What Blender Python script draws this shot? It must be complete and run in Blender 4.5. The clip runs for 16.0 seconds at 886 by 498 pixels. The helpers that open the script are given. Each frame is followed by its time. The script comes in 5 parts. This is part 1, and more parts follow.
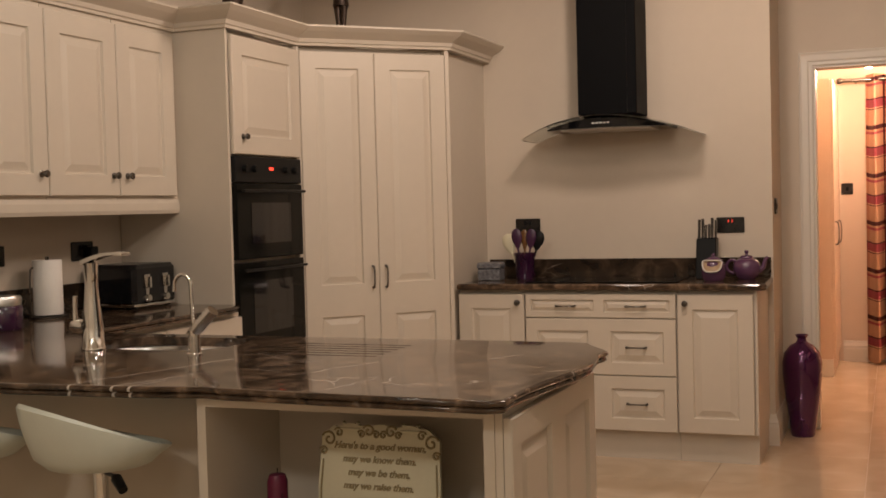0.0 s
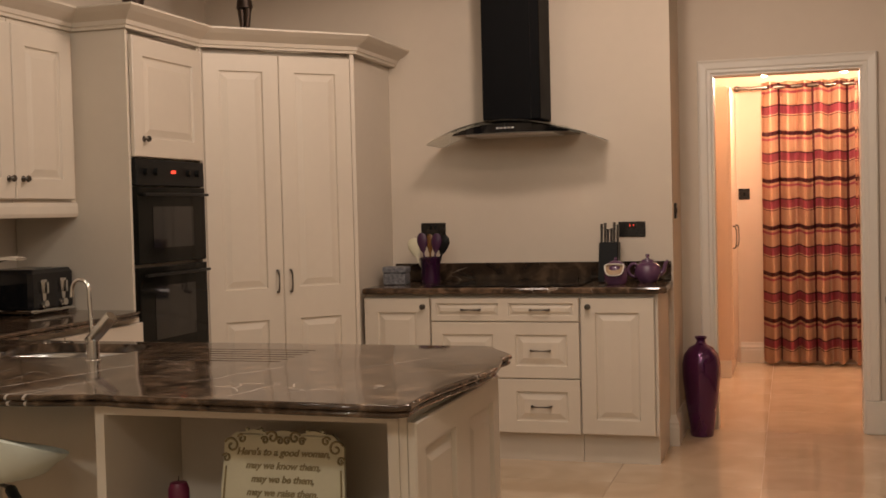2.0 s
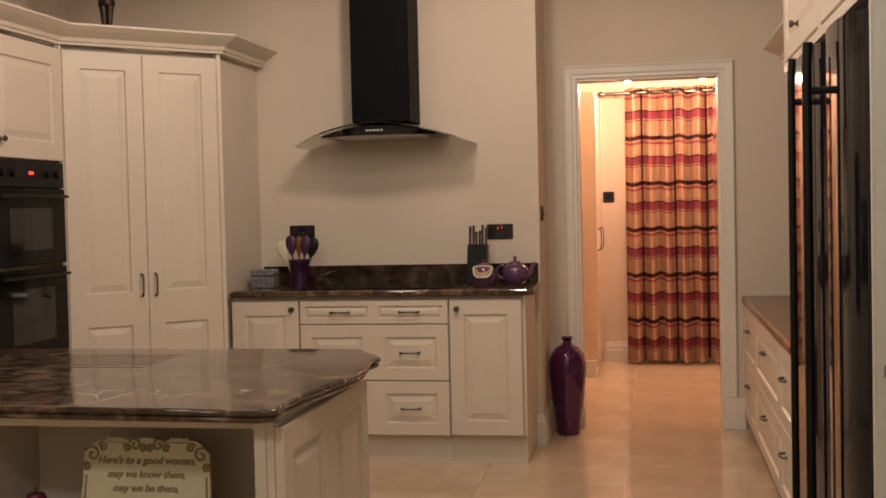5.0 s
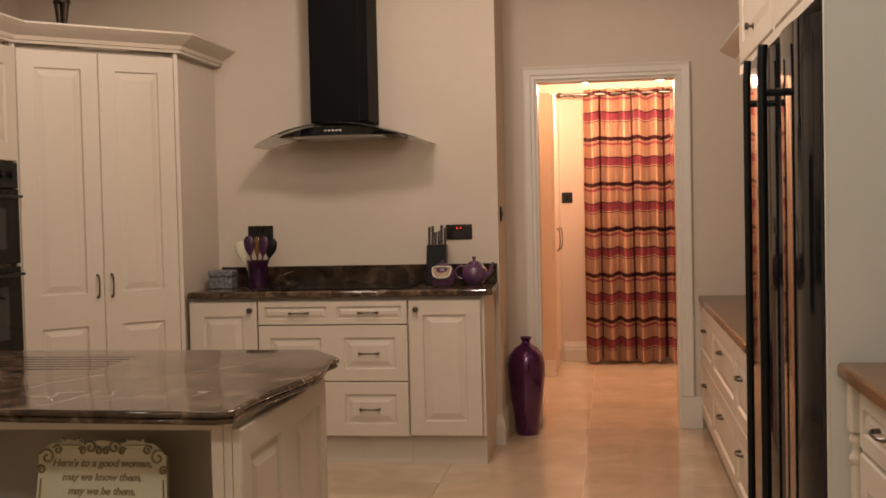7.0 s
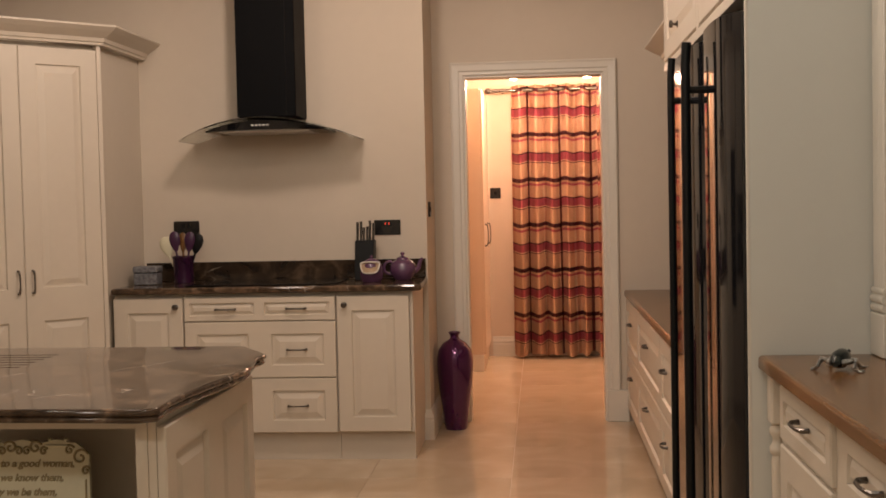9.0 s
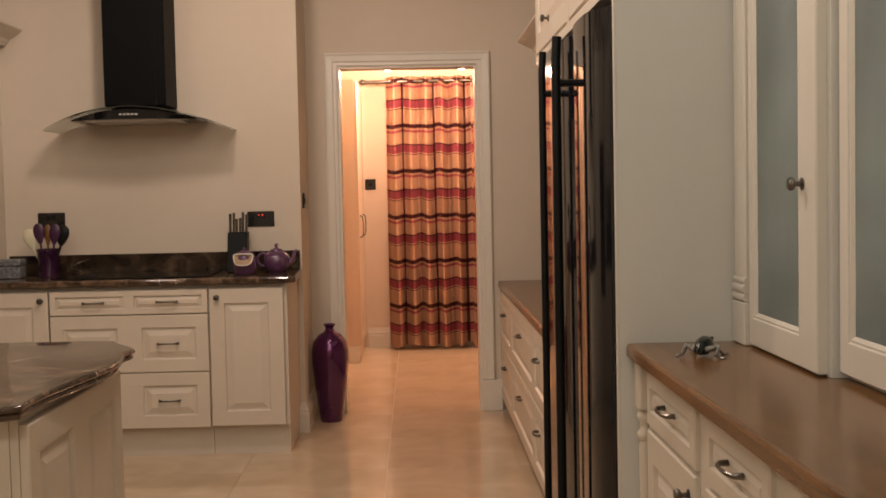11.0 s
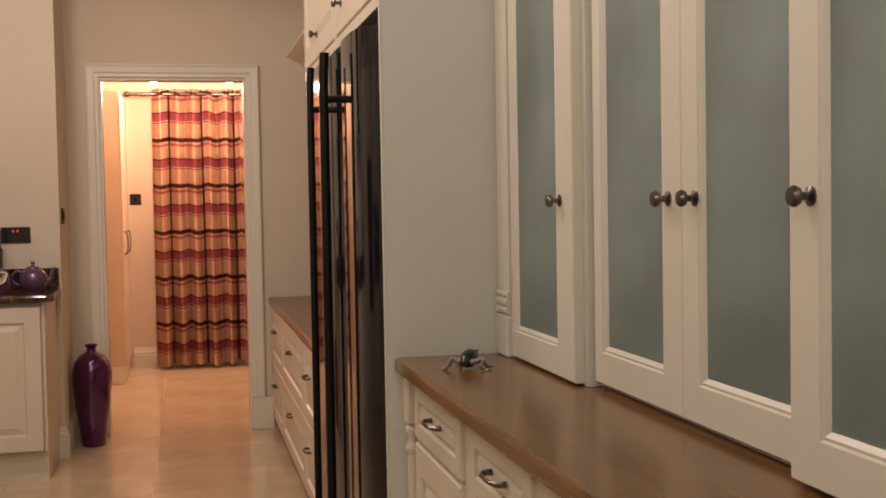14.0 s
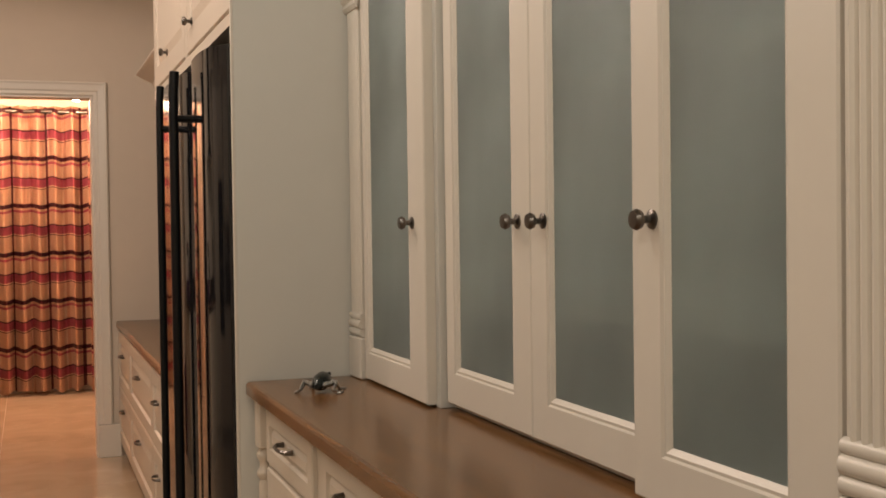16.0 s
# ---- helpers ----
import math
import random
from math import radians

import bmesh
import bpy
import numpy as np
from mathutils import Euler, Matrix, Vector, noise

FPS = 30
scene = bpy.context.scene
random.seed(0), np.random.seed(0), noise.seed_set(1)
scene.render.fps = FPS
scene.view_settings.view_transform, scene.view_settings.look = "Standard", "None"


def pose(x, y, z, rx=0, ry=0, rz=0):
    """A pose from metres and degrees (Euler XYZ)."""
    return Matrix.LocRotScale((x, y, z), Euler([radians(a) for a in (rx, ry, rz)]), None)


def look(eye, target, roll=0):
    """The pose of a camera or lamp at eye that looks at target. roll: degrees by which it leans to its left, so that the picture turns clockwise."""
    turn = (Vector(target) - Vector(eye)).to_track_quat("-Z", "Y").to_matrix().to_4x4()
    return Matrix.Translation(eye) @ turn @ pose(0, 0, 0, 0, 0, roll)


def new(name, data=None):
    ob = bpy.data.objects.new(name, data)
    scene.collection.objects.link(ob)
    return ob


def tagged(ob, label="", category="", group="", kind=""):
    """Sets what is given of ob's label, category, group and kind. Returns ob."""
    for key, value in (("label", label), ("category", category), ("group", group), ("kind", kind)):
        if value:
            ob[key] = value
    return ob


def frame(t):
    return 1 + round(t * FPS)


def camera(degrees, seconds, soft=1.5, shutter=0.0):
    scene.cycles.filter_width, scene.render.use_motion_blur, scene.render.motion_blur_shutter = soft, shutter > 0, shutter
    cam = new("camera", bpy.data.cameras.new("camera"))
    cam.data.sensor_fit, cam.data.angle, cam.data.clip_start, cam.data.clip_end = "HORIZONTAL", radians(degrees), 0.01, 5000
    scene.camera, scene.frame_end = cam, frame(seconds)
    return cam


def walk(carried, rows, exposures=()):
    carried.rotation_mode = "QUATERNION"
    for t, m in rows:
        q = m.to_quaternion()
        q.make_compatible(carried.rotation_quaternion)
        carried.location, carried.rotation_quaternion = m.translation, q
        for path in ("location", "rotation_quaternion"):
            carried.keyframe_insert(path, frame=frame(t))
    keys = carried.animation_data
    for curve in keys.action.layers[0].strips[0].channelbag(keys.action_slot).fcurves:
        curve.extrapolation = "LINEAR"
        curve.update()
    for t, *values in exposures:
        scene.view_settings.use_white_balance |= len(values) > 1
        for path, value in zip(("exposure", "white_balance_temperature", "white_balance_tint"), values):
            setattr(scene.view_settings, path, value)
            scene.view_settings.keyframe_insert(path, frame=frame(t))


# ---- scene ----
cam = camera(42.0, 16.0, soft=1.7)

# The camera turns on a tripod, its lens a little ahead of the pivot: seconds, yaw, pitch, roll.
EYE, ARM = 1.32, 0.06
TURNS = (
    (0, 21.41, -2.02, -1.49),
    (0.5, 20.29, -1.98, -1.46),
    (1, 19.05, -1.96, -1.43),
    (1.5, 17.89, -1.95, -1.41),
    (2, 16.76, -1.93, -1.39),
    (2.5, 15.80, -1.95, -1.37),
    (3, 14.71, -1.94, -1.36),
    (3.5, 13.87, -1.94, -1.34),
    (4, 12.80, -1.93, -1.33),
    (4.5, 11.67, -1.93, -1.32),
    (5, 10.34, -1.96, -1.31),
    (7.5, 7.84, -1.99, -1.27),
    (8, 7.02, -2.02, -1.26),
    (10.5, 0.39, -2.79, -1.19),
    (11, -1.33, -2.85, -1.17),
    (11.5, -3.09, -2.86, -1.15),
    (12, -4.94, -2.86, -1.12),
    (12.5, -6.70, -2.87, -1.09),
    (13, -8.88, -2.79, -1.06),
    (13.5, -10.73, -2.58, -1.02),
    (14, -12.60, -2.28, -0.98),
    (14.5, -14.40, -1.84, -0.94),
    (15, -16.53, -1.53, -0.89),
    (15.5, -18.48, -1.43, -0.83),
    (16, -19.76, -1.30, -0.77),
)


def stand(yaw, pitch, roll):
    y, p = radians(yaw), radians(pitch)
    ahead = Vector((-math.sin(y) * math.cos(p), math.cos(y) * math.cos(p), math.sin(p)))
    eye = Vector((ahead.x * ARM, ahead.y * ARM, EYE))
    return look(eye, eye + ahead * 5, roll)


walk(cam, [(t, stand(y, p, r)) for t, y, p, r in TURNS])

# ---- light ----
world = bpy.data.worlds.new("night")
world.use_nodes = True
world.node_tree.nodes["Background"].inputs[0].default_value = (0.02, 0.022, 0.03, 1)
world.node_tree.nodes["Background"].inputs[1].default_value = 0.3
scene.world = world
scene.view_settings.exposure = 0.0
CEILING = 3.0


def bulb_lamp(x, y, z, watts, colour, size=0.05):
    data = bpy.data.lights.new("bulb_lamp", "SPOT")
    data.shadow_soft_size, data.energy, data.color = size, watts, colour
    data.spot_size, data.spot_blend = radians(177), 0.14
    ob = new("bulb_lamp", data)
    ob.location = (x, y, z)
    return ob


WARM = (1.0, 0.785, 0.66)
HALL = (1.0, 0.59, 0.40)
NEUTRAL = (1.0, 0.95, 0.86)
COOL_FILL = (1.0, 0.92, 0.82)
# place, watts and colour of each unseen downlight; the cool two are added fill
SPOTS = [(-1.6, 1.8, 24, NEUTRAL), (-0.3, 1.9, 22, NEUTRAL), (-1.35, 3.5, 4, WARM), (-0.25, 3.3, 44, WARM), (-1.8, 4.6, 12, WARM), (-0.85, 4.5, 62, WARM), (-0.2, 5.2, 13, WARM), (-1.3, -0.6, 62, COOL_FILL), (0.1, -0.6, 25, COOL_FILL)]
for sx, sy, watts, colour in SPOTS:
    bulb_lamp(sx, sy, CEILING - 0.12, watts, colour, 0.13)

# ---- materials ----


def material(name, colour, rough=0.5, metal=0.0, vary=0.06, scale=6.0, bump=0.0, bump_scale=80.0, coat=0.0, spec=0.5, random_vary=0.0):
    m = bpy.data.materials.new(name)
    m.use_nodes = True
    nt = m.node_tree
    b = nt.nodes["Principled BSDF"]
    b.inputs["Roughness"].default_value, b.inputs["Metallic"].default_value = rough, metal
    b.inputs["Coat Weight"].default_value, b.inputs["Specular IOR Level"].default_value = coat, spec
    co = nt.nodes.new("ShaderNodeTexCoord")
    n1, n2 = nt.nodes.new("ShaderNodeTexNoise"), nt.nodes.new("ShaderNodeTexNoise")
    n1.inputs["Scale"].default_value, n2.inputs["Scale"].default_value = scale, scale * 9
    n1.inputs["Detail"].default_value = 5
    mix = nt.nodes.new("ShaderNodeMath")
    mix.operation = "MULTIPLY_ADD"
    mix.inputs[1].default_value = 0.35
    ramp = nt.nodes.new("ShaderNodeValToRGB")
    lo, hi = [tuple(max(0, c * k) for c in colour) + (1,) for k in (1 - vary * 2, 1 + vary)]
    ramp.color_ramp.elements[0].color, ramp.color_ramp.elements[1].color = lo, hi
    ramp.color_ramp.elements[0].position, ramp.color_ramp.elements[1].position = 0.3, 0.95
    for n in (n1, n2):
        nt.links.new(co.outputs["Object"], n.inputs["Vector"])
    nt.links.new(n2.outputs[0], mix.inputs[0])
    nt.links.new(n1.outputs[0], mix.inputs[2])
    nt.links.new(mix.outputs[0], ramp.inputs[0])
    nt.links.new(ramp.outputs[0], b.inputs["Base Color"])
    rr = nt.nodes.new("ShaderNodeMapRange")
    rr.inputs["To Min"].default_value, rr.inputs["To Max"].default_value = rough * 0.85, min(1, rough * 1.2)
    nt.links.new(n1.outputs[0], rr.inputs["Value"])
    nt.links.new(rr.outputs[0], b.inputs["Roughness"])
    if bump:
        nb = nt.nodes.new("ShaderNodeTexNoise")
        nb.inputs["Scale"].default_value = bump_scale
        nt.links.new(co.outputs["Object"], nb.inputs["Vector"])
        bn = nt.nodes.new("ShaderNodeBump")
        bn.inputs["Strength"].default_value, bn.inputs["Distance"].default_value = bump, 0.002
        nt.links.new(nb.outputs[0], bn.inputs["Height"])
        nt.links.new(bn.outputs[0], b.inputs["Normal"])
    return m


def marble(name, dark, mid, light, vein, rough, scale):
    """Polished brown stone: clouded patches with thin pale veins."""
    m = bpy.data.materials.new(name)
    m.use_nodes = True
    nt = m.node_tree
    b = nt.nodes["Principled BSDF"]
    b.inputs["Roughness"].default_value = rough
    co = nt.nodes.new("ShaderNodeTexCoord")
    n = nt.nodes.new("ShaderNodeTexNoise")
    n.inputs["Scale"].default_value, n.inputs["Detail"].default_value, n.inputs["Distortion"].default_value = scale, 9, 0.8
    r = nt.nodes.new("ShaderNodeValToRGB")
    e = r.color_ramp.elements
    e[0].position, e[0].color = 0.32, dark + (1,)
    e[1].position, e[1].color = 0.70, light + (1,)
    k = e.new(0.52)
    k.color = mid + (1,)
    warp = nt.nodes.new("ShaderNodeTexNoise")
    warp.inputs["Scale"].default_value, warp.inputs["Detail"].default_value = 3, 4
    add = nt.nodes.new("ShaderNodeVectorMath")
    add.operation = "MULTIPLY_ADD"
    add.inputs[1].default_value = (0.35, 0.35, 0.35)
    v = nt.nodes.new("ShaderNodeTexVoronoi")
    v.feature = "DISTANCE_TO_EDGE"
    v.inputs["Scale"].default_value = 6.0
    vr = nt.nodes.new("ShaderNodeValToRGB")
    vr.color_ramp.elements[0].color, vr.color_ramp.elements[1].color = (1, 1, 1, 1), (0, 0, 0, 1)
    vr.color_ramp.elements[0].position, vr.color_ramp.elements[1].position = 0.0, 0.016
    mask = nt.nodes.new("ShaderNodeTexNoise")
    mask.inputs["Scale"].default_value = 4.0
    mr = nt.nodes.new("ShaderNodeValToRGB")
    mr.color_ramp.elements[0].position, mr.color_ramp.elements[1].position = 0.57, 0.66
    mul = nt.nodes.new("ShaderNodeMath")
    mul.operation = "MULTIPLY"
    mx = nt.nodes.new("ShaderNodeMix")
    mx.data_type = "RGBA"
    mx.inputs["B"].default_value = vein + (1,)
    L = nt.links.new
    for q in (n, warp, mask):
        L(co.outputs["Object"], q.inputs["Vector"])
    L(warp.outputs["Color"], add.inputs[0])
    L(co.outputs["Object"], add.inputs[2])
    L(add.outputs[0], v.inputs["Vector"])
    L(v.outputs["Distance"], vr.inputs[0])
    L(mask.outputs[0], mr.inputs[0])
    L(vr.outputs[0], mul.inputs[0])
    L(mr.outputs[0], mul.inputs[1])
    L(n.outputs[0], r.inputs[0])
    L(r.outputs[0], mx.inputs["A"])
    L(mul.outputs[0], mx.inputs["Factor"])
    L(mx.outputs["Result"], b.inputs["Base Color"])
    return m


def add_veins(m, lines, colour):
    """Long thin pale veins: rows of x0, y0, x1, y1, half width on the flat top."""
    nt = m.node_tree
    b = nt.nodes["Principled BSDF"]
    L = nt.links.new
    co = nt.nodes.new("ShaderNodeTexCoord")
    wob = nt.nodes.new("ShaderNodeTexNoise")
    wob.inputs["Scale"].default_value = 9
    L(co.outputs["Object"], wob.inputs["Vector"])
    off = nt.nodes.new("ShaderNodeVectorMath")
    off.operation = "MULTIPLY_ADD"
    off.inputs[1].default_value = (0.05, 0.05, 0)
    L(wob.outputs["Color"], off.inputs[0])
    L(co.outputs["Object"], off.inputs[2])
    sep = nt.nodes.new("ShaderNodeSeparateXYZ")
    L(off.outputs[0], sep.inputs[0])

    def calc(op, a, c=None):
        n = nt.nodes.new("ShaderNodeMath")
        n.operation = op
        for k, v in enumerate((a, c)):
            if isinstance(v, (int, float)):
                n.inputs[k].default_value = v
            elif v is not None:
                L(v, n.inputs[k])
        return n.outputs[0]

    total = 0.0
    for x0, y0, x1, y1, half in lines:
        x0, y0, x1, y1 = x0 + 0.025, y0 + 0.025, x1 + 0.025, y1 + 0.025
        ln = math.hypot(x1 - x0, y1 - y0)
        dx, dy = (x1 - x0) / ln, (y1 - y0) / ln
        across = calc("ADD", calc("MULTIPLY", sep.outputs[0], -dy), calc("MULTIPLY", sep.outputs[1], dx))
        along = calc("ADD", calc("MULTIPLY", sep.outputs[0], dx), calc("MULTIPLY", sep.outputs[1], dy))
        near = calc("LESS_THAN", calc("ABSOLUTE", calc("SUBTRACT", across, -x0 * dy + y0 * dx)), half)
        inside = calc("LESS_THAN", calc("ABSOLUTE", calc("SUBTRACT", along, x0 * dx + y0 * dy + ln / 2)), ln / 2)
        total = calc("MAXIMUM", total, calc("MULTIPLY", near, inside))
    mx = nt.nodes.new("ShaderNodeMix")
    mx.data_type = "RGBA"
    mx.inputs["B"].default_value = colour + (1,)
    L(b.inputs["Base Color"].links[0].from_socket, mx.inputs["A"])
    L(calc("MULTIPLY", total, 0.8), mx.inputs["Factor"])
    L(mx.outputs["Result"], b.inputs["Base Color"])


def wood(name, dark, light, rough, axis=(1, 12, 12)):
    m = bpy.data.materials.new(name)
    m.use_nodes = True
    nt = m.node_tree
    b = nt.nodes["Principled BSDF"]
    b.inputs["Roughness"].default_value = rough
    co = nt.nodes.new("ShaderNodeTexCoord")
    mp = nt.nodes.new("ShaderNodeMapping")
    mp.inputs["Scale"].default_value = axis
    n = nt.nodes.new("ShaderNodeTexNoise")
    n.inputs["Scale"].default_value, n.inputs["Detail"].default_value, n.inputs["Distortion"].default_value = 3, 8, 1.2
    r = nt.nodes.new("ShaderNodeValToRGB")
    r.color_ramp.elements[0].color, r.color_ramp.elements[1].color = dark + (1,), light + (1,)
    r.color_ramp.elements[0].position, r.color_ramp.elements[1].position = 0.3, 0.75
    L = nt.links.new
    L(co.outputs["Object"], mp.inputs[0])
    L(mp.outputs[0], n.inputs["Vector"])
    L(n.outputs[0], r.inputs[0])
    L(r.outputs[0], b.inputs["Base Color"])
    return m


def glass(name, colour, rough, ior=1.45, weight=1.0):
    m = bpy.data.materials.new(name)
    m.use_nodes = True
    b = m.node_tree.nodes["Principled BSDF"]
    b.inputs["Base Color"].default_value = colour + (1,)
    b.inputs["Roughness"].default_value, b.inputs["IOR"].default_value = rough, ior
    b.inputs["Transmission Weight"].default_value = weight
    if rough > 0.1:
        nt = m.node_tree
        n = nt.nodes.new("ShaderNodeTexNoise")
        n.inputs["Scale"].default_value, n.inputs["Detail"].default_value = 2.2, 3
        r = nt.nodes.new("ShaderNodeValToRGB")
        r.color_ramp.elements[0].color = tuple(c * 0.72 for c in colour) + (1,)
        r.color_ramp.elements[1].color = tuple(min(1, c * 1.15) for c in colour) + (1,)
        r.color_ramp.elements[0].position, r.color_ramp.elements[1].position = 0.35, 0.7
        co = nt.nodes.new("ShaderNodeTexCoord")
        nt.links.new(co.outputs["Object"], n.inputs["Vector"])
        nt.links.new(n.outputs[0], r.inputs[0])
        nt.links.new(r.outputs[0], b.inputs["Base Color"])
    return m


def glow(name, colour, strength):
    m = bpy.data.materials.new(name)
    m.use_nodes = True
    b = m.node_tree.nodes["Principled BSDF"]
    b.inputs["Base Color"].default_value = colour + (1,)
    b.inputs["Emission Color"].default_value = colour + (1,)
    b.inputs["Emission Strength"].default_value = strength
    return m


def checked_cloth(name):
    """Gold satin woven with plum and wine-red bands both ways, its sheen coloured in."""
    m = bpy.data.materials.new(name)
    m.use_nodes = True
    nt = m.node_tree
    b = nt.nodes["Principled BSDF"]
    b.inputs["Roughness"].default_value = 0.45
    b.inputs["Specular IOR Level"].default_value = 0.25
    uv = nt.nodes.new("ShaderNodeUVMap")
    sep = nt.nodes.new("ShaderNodeSeparateXYZ")
    L = nt.links.new
    L(uv.outputs[0], sep.inputs[0])

    def bands(source, period, stops):
        f = nt.nodes.new("ShaderNodeMath")
        f.operation = "DIVIDE"
        f.inputs[1].default_value = period
        w = nt.nodes.new("ShaderNodeMath")
        w.operation = "FRACT"
        r = nt.nodes.new("ShaderNodeValToRGB")
        r.color_ramp.interpolation = "CONSTANT"
        e = r.color_ramp.elements
        e[0].position, e[0].color = stops[0][0], stops[0][1] + (1,)
        e[1].position, e[1].color = stops[1][0], stops[1][1] + (1,)
        for p, c in stops[2:]:
            e.new(p).color = c + (1,)
        L(source, f.inputs[0])
        L(f.outputs[0], w.inputs[0])
        L(w.outputs[0], r.inputs[0])
        return r

    gold, plum, wine, pale = (0.60, 0.39, 0.26), (0.075, 0.014, 0.022), (0.37, 0.08, 0.115), (0.78, 0.56, 0.38)
    rows = bands(sep.outputs[1], 0.374, [(0.0, plum), (0.085, gold), (0.13, wine), (0.18, gold), (0.44, plum), (0.465, wine), (0.635, pale), (0.655, plum), (0.675, gold)])
    one = (1.0, 1.0, 1.0)
    dark, rose = (0.20, 0.075, 0.08), (0.86, 0.72, 0.68)
    # the 1.15 columns paint satin highlights into the cloth colour
    cols = bands(sep.outputs[0], 0.35, [(0.0, dark), (0.07, one), (0.30, (1.15, 1.15, 1.12)), (0.44, one), (0.52, rose), (0.60, one), (0.78, (1.15, 1.15, 1.12)), (0.90, one)])
    mx = nt.nodes.new("ShaderNodeMix")
    mx.data_type, mx.blend_type = "RGBA", "MULTIPLY"
    mx.inputs["Factor"].default_value = 1.0
    L(rows.outputs[0], mx.inputs["A"])
    L(cols.outputs[0], mx.inputs["B"])
    L(mx.outputs["Result"], b.inputs["Base Color"])
    nb = nt.nodes.new("ShaderNodeTexNoise")
    nb.inputs["Scale"].default_value = 14
    bn = nt.nodes.new("ShaderNodeBump")
    bn.inputs["Strength"].default_value, bn.inputs["Distance"].default_value = 0.35, 0.01
    L(nb.outputs[0], bn.inputs["Height"])
    L(bn.outputs[0], b.inputs["Normal"])
    return m


WALL = material("wall_paint", (0.58, 0.505, 0.41), 0.85, vary=0.03, scale=1.5, bump=0.15, bump_scale=220)
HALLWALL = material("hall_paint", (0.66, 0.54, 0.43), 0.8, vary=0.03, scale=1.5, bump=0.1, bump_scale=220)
CEIL = material("ceiling_paint", (0.78, 0.74, 0.66), 0.9, vary=0.02, scale=1.0)
CREAM = material("cream_lacquer", (0.60, 0.53, 0.435), 0.42, vary=0.03, scale=2.5, bump=0.04, bump_scale=120)
WHITE = material("white_gloss", (0.66, 0.615, 0.535), 0.35, vary=0.02, scale=3, bump=0.03, bump_scale=90)
# cooler than WHITE: the grey light on near-facing sides is put into the colour
PALE = material("pale_panel", (0.61, 0.60, 0.545), 0.45, vary=0.02, scale=2)
# darker copy of the worktop marble: the hob's dark reflection is in the colour
STONE = marble("reflection_darkened_marble", (0.012, 0.008, 0.006), (0.030, 0.020, 0.013), (0.10, 0.066, 0.042), (0.30, 0.24, 0.18), 0.10, 9.0)
VEINED = marble("veined_brown_marble", (0.018, 0.011, 0.007), (0.072, 0.045, 0.028), (0.19, 0.125, 0.08), (0.50, 0.43, 0.36), 0.085, 17.0)
VEINED.node_tree.nodes["Principled BSDF"].inputs["Specular IOR Level"].default_value = 0.38
add_veins(VEINED, [(-1.93, 2.32, -1.77, 2.86, 0.003), (-1.80, 2.34, -1.68, 2.62, 0.0025), (-1.76, 2.34, -1.72, 2.46, 0.003), (-1.45, 2.6, -1.32, 2.9, 0.0015), (-1.1, 2.9, -0.98, 3.1, 0.0015), (-1.25, 2.42, -1.2, 2.6, 0.0015)], (0.62, 0.54, 0.46))
TILE = marble("cream_marble", (0.49, 0.375, 0.25), (0.575, 0.445, 0.31), (0.65, 0.52, 0.38), (0.50, 0.385, 0.265), 0.08, 2.2)
GROUT = material("grout", (0.55, 0.44, 0.33), 0.35)
OAK = wood("oiled_walnut", (0.095, 0.042, 0.013), (0.225, 0.108, 0.036), 0.22, (14, 1.2, 14))
BLACK = material("black_gloss", (0.008, 0.008, 0.009), 0.07, vary=0.05, scale=3)
MATT = material("black_satin", (0.007, 0.007, 0.007), 0.4, vary=0.1, spec=0.18)
HOODBLACK = material("black_powder_coat", (0.004, 0.004, 0.0045), 0.5, vary=0.1, spec=0.06)
SMOKE = material("oven_glass", (0.006, 0.006, 0.005), 0.10, vary=0.05, spec=0.10)
CHROME = material("chrome", (0.75, 0.74, 0.72), 0.08, metal=1.0, vary=0.02)
STEEL = material("brushed_steel", (0.66, 0.64, 0.61), 0.33, metal=1.0, vary=0.06, scale=20)
BOWLSTEEL = material("polished_steel", (0.66, 0.65, 0.63), 0.34, metal=1.0, vary=0.05, scale=20)
KNIFE = material("knife_steel", (0.30, 0.29, 0.28), 0.25, metal=1.0, vary=0.15, scale=30)
PEWTER = material("dark_pewter", (0.16, 0.145, 0.13), 0.28, metal=1.0, vary=0.1, scale=30)
BRONZE = material("bronze", (0.05, 0.032, 0.022), 0.4, metal=0.6, vary=0.2, scale=20)
PURPLE = material("purple_glaze", (0.035, 0.008, 0.032), 0.12, vary=0.15, scale=8, coat=0.5)
VIOLET = material("violet_stoneware", (0.10, 0.042, 0.092), 0.25, vary=0.12, scale=10, coat=0.3)
METALPURPLE = material("purple_lacquer", (0.072, 0.008, 0.066), 0.14, metal=0.5, vary=0.12, scale=4, coat=0.6)
PLASTICPURPLE = material("purple_silicone", (0.045, 0.010, 0.042), 0.35, vary=0.1)
PAPER = material("kitchen_paper", (0.80, 0.76, 0.70), 0.9, vary=0.03, bump=0.4, bump_scale=150)
LEATHER = material("white_leather", (0.56, 0.58, 0.50), 0.36, vary=0.03, scale=8, bump=0.1, bump_scale=160)
SIGN = material("cream_sign", (0.62, 0.58, 0.42), 0.5, vary=0.05, scale=9)
SIGNBROWN = material("gilt_relief", (0.29, 0.23, 0.12), 0.45, vary=0.1, scale=30)
TANGLAZE = material("tan_glaze", (0.36, 0.25, 0.15), 0.35, vary=0.1, scale=20)
WAX = material("plum_wax", (0.14, 0.012, 0.045), 0.35, vary=0.1)
DARKPLATE = material("black_nickel", (0.045, 0.042, 0.04), 0.22, metal=0.8, vary=0.1)
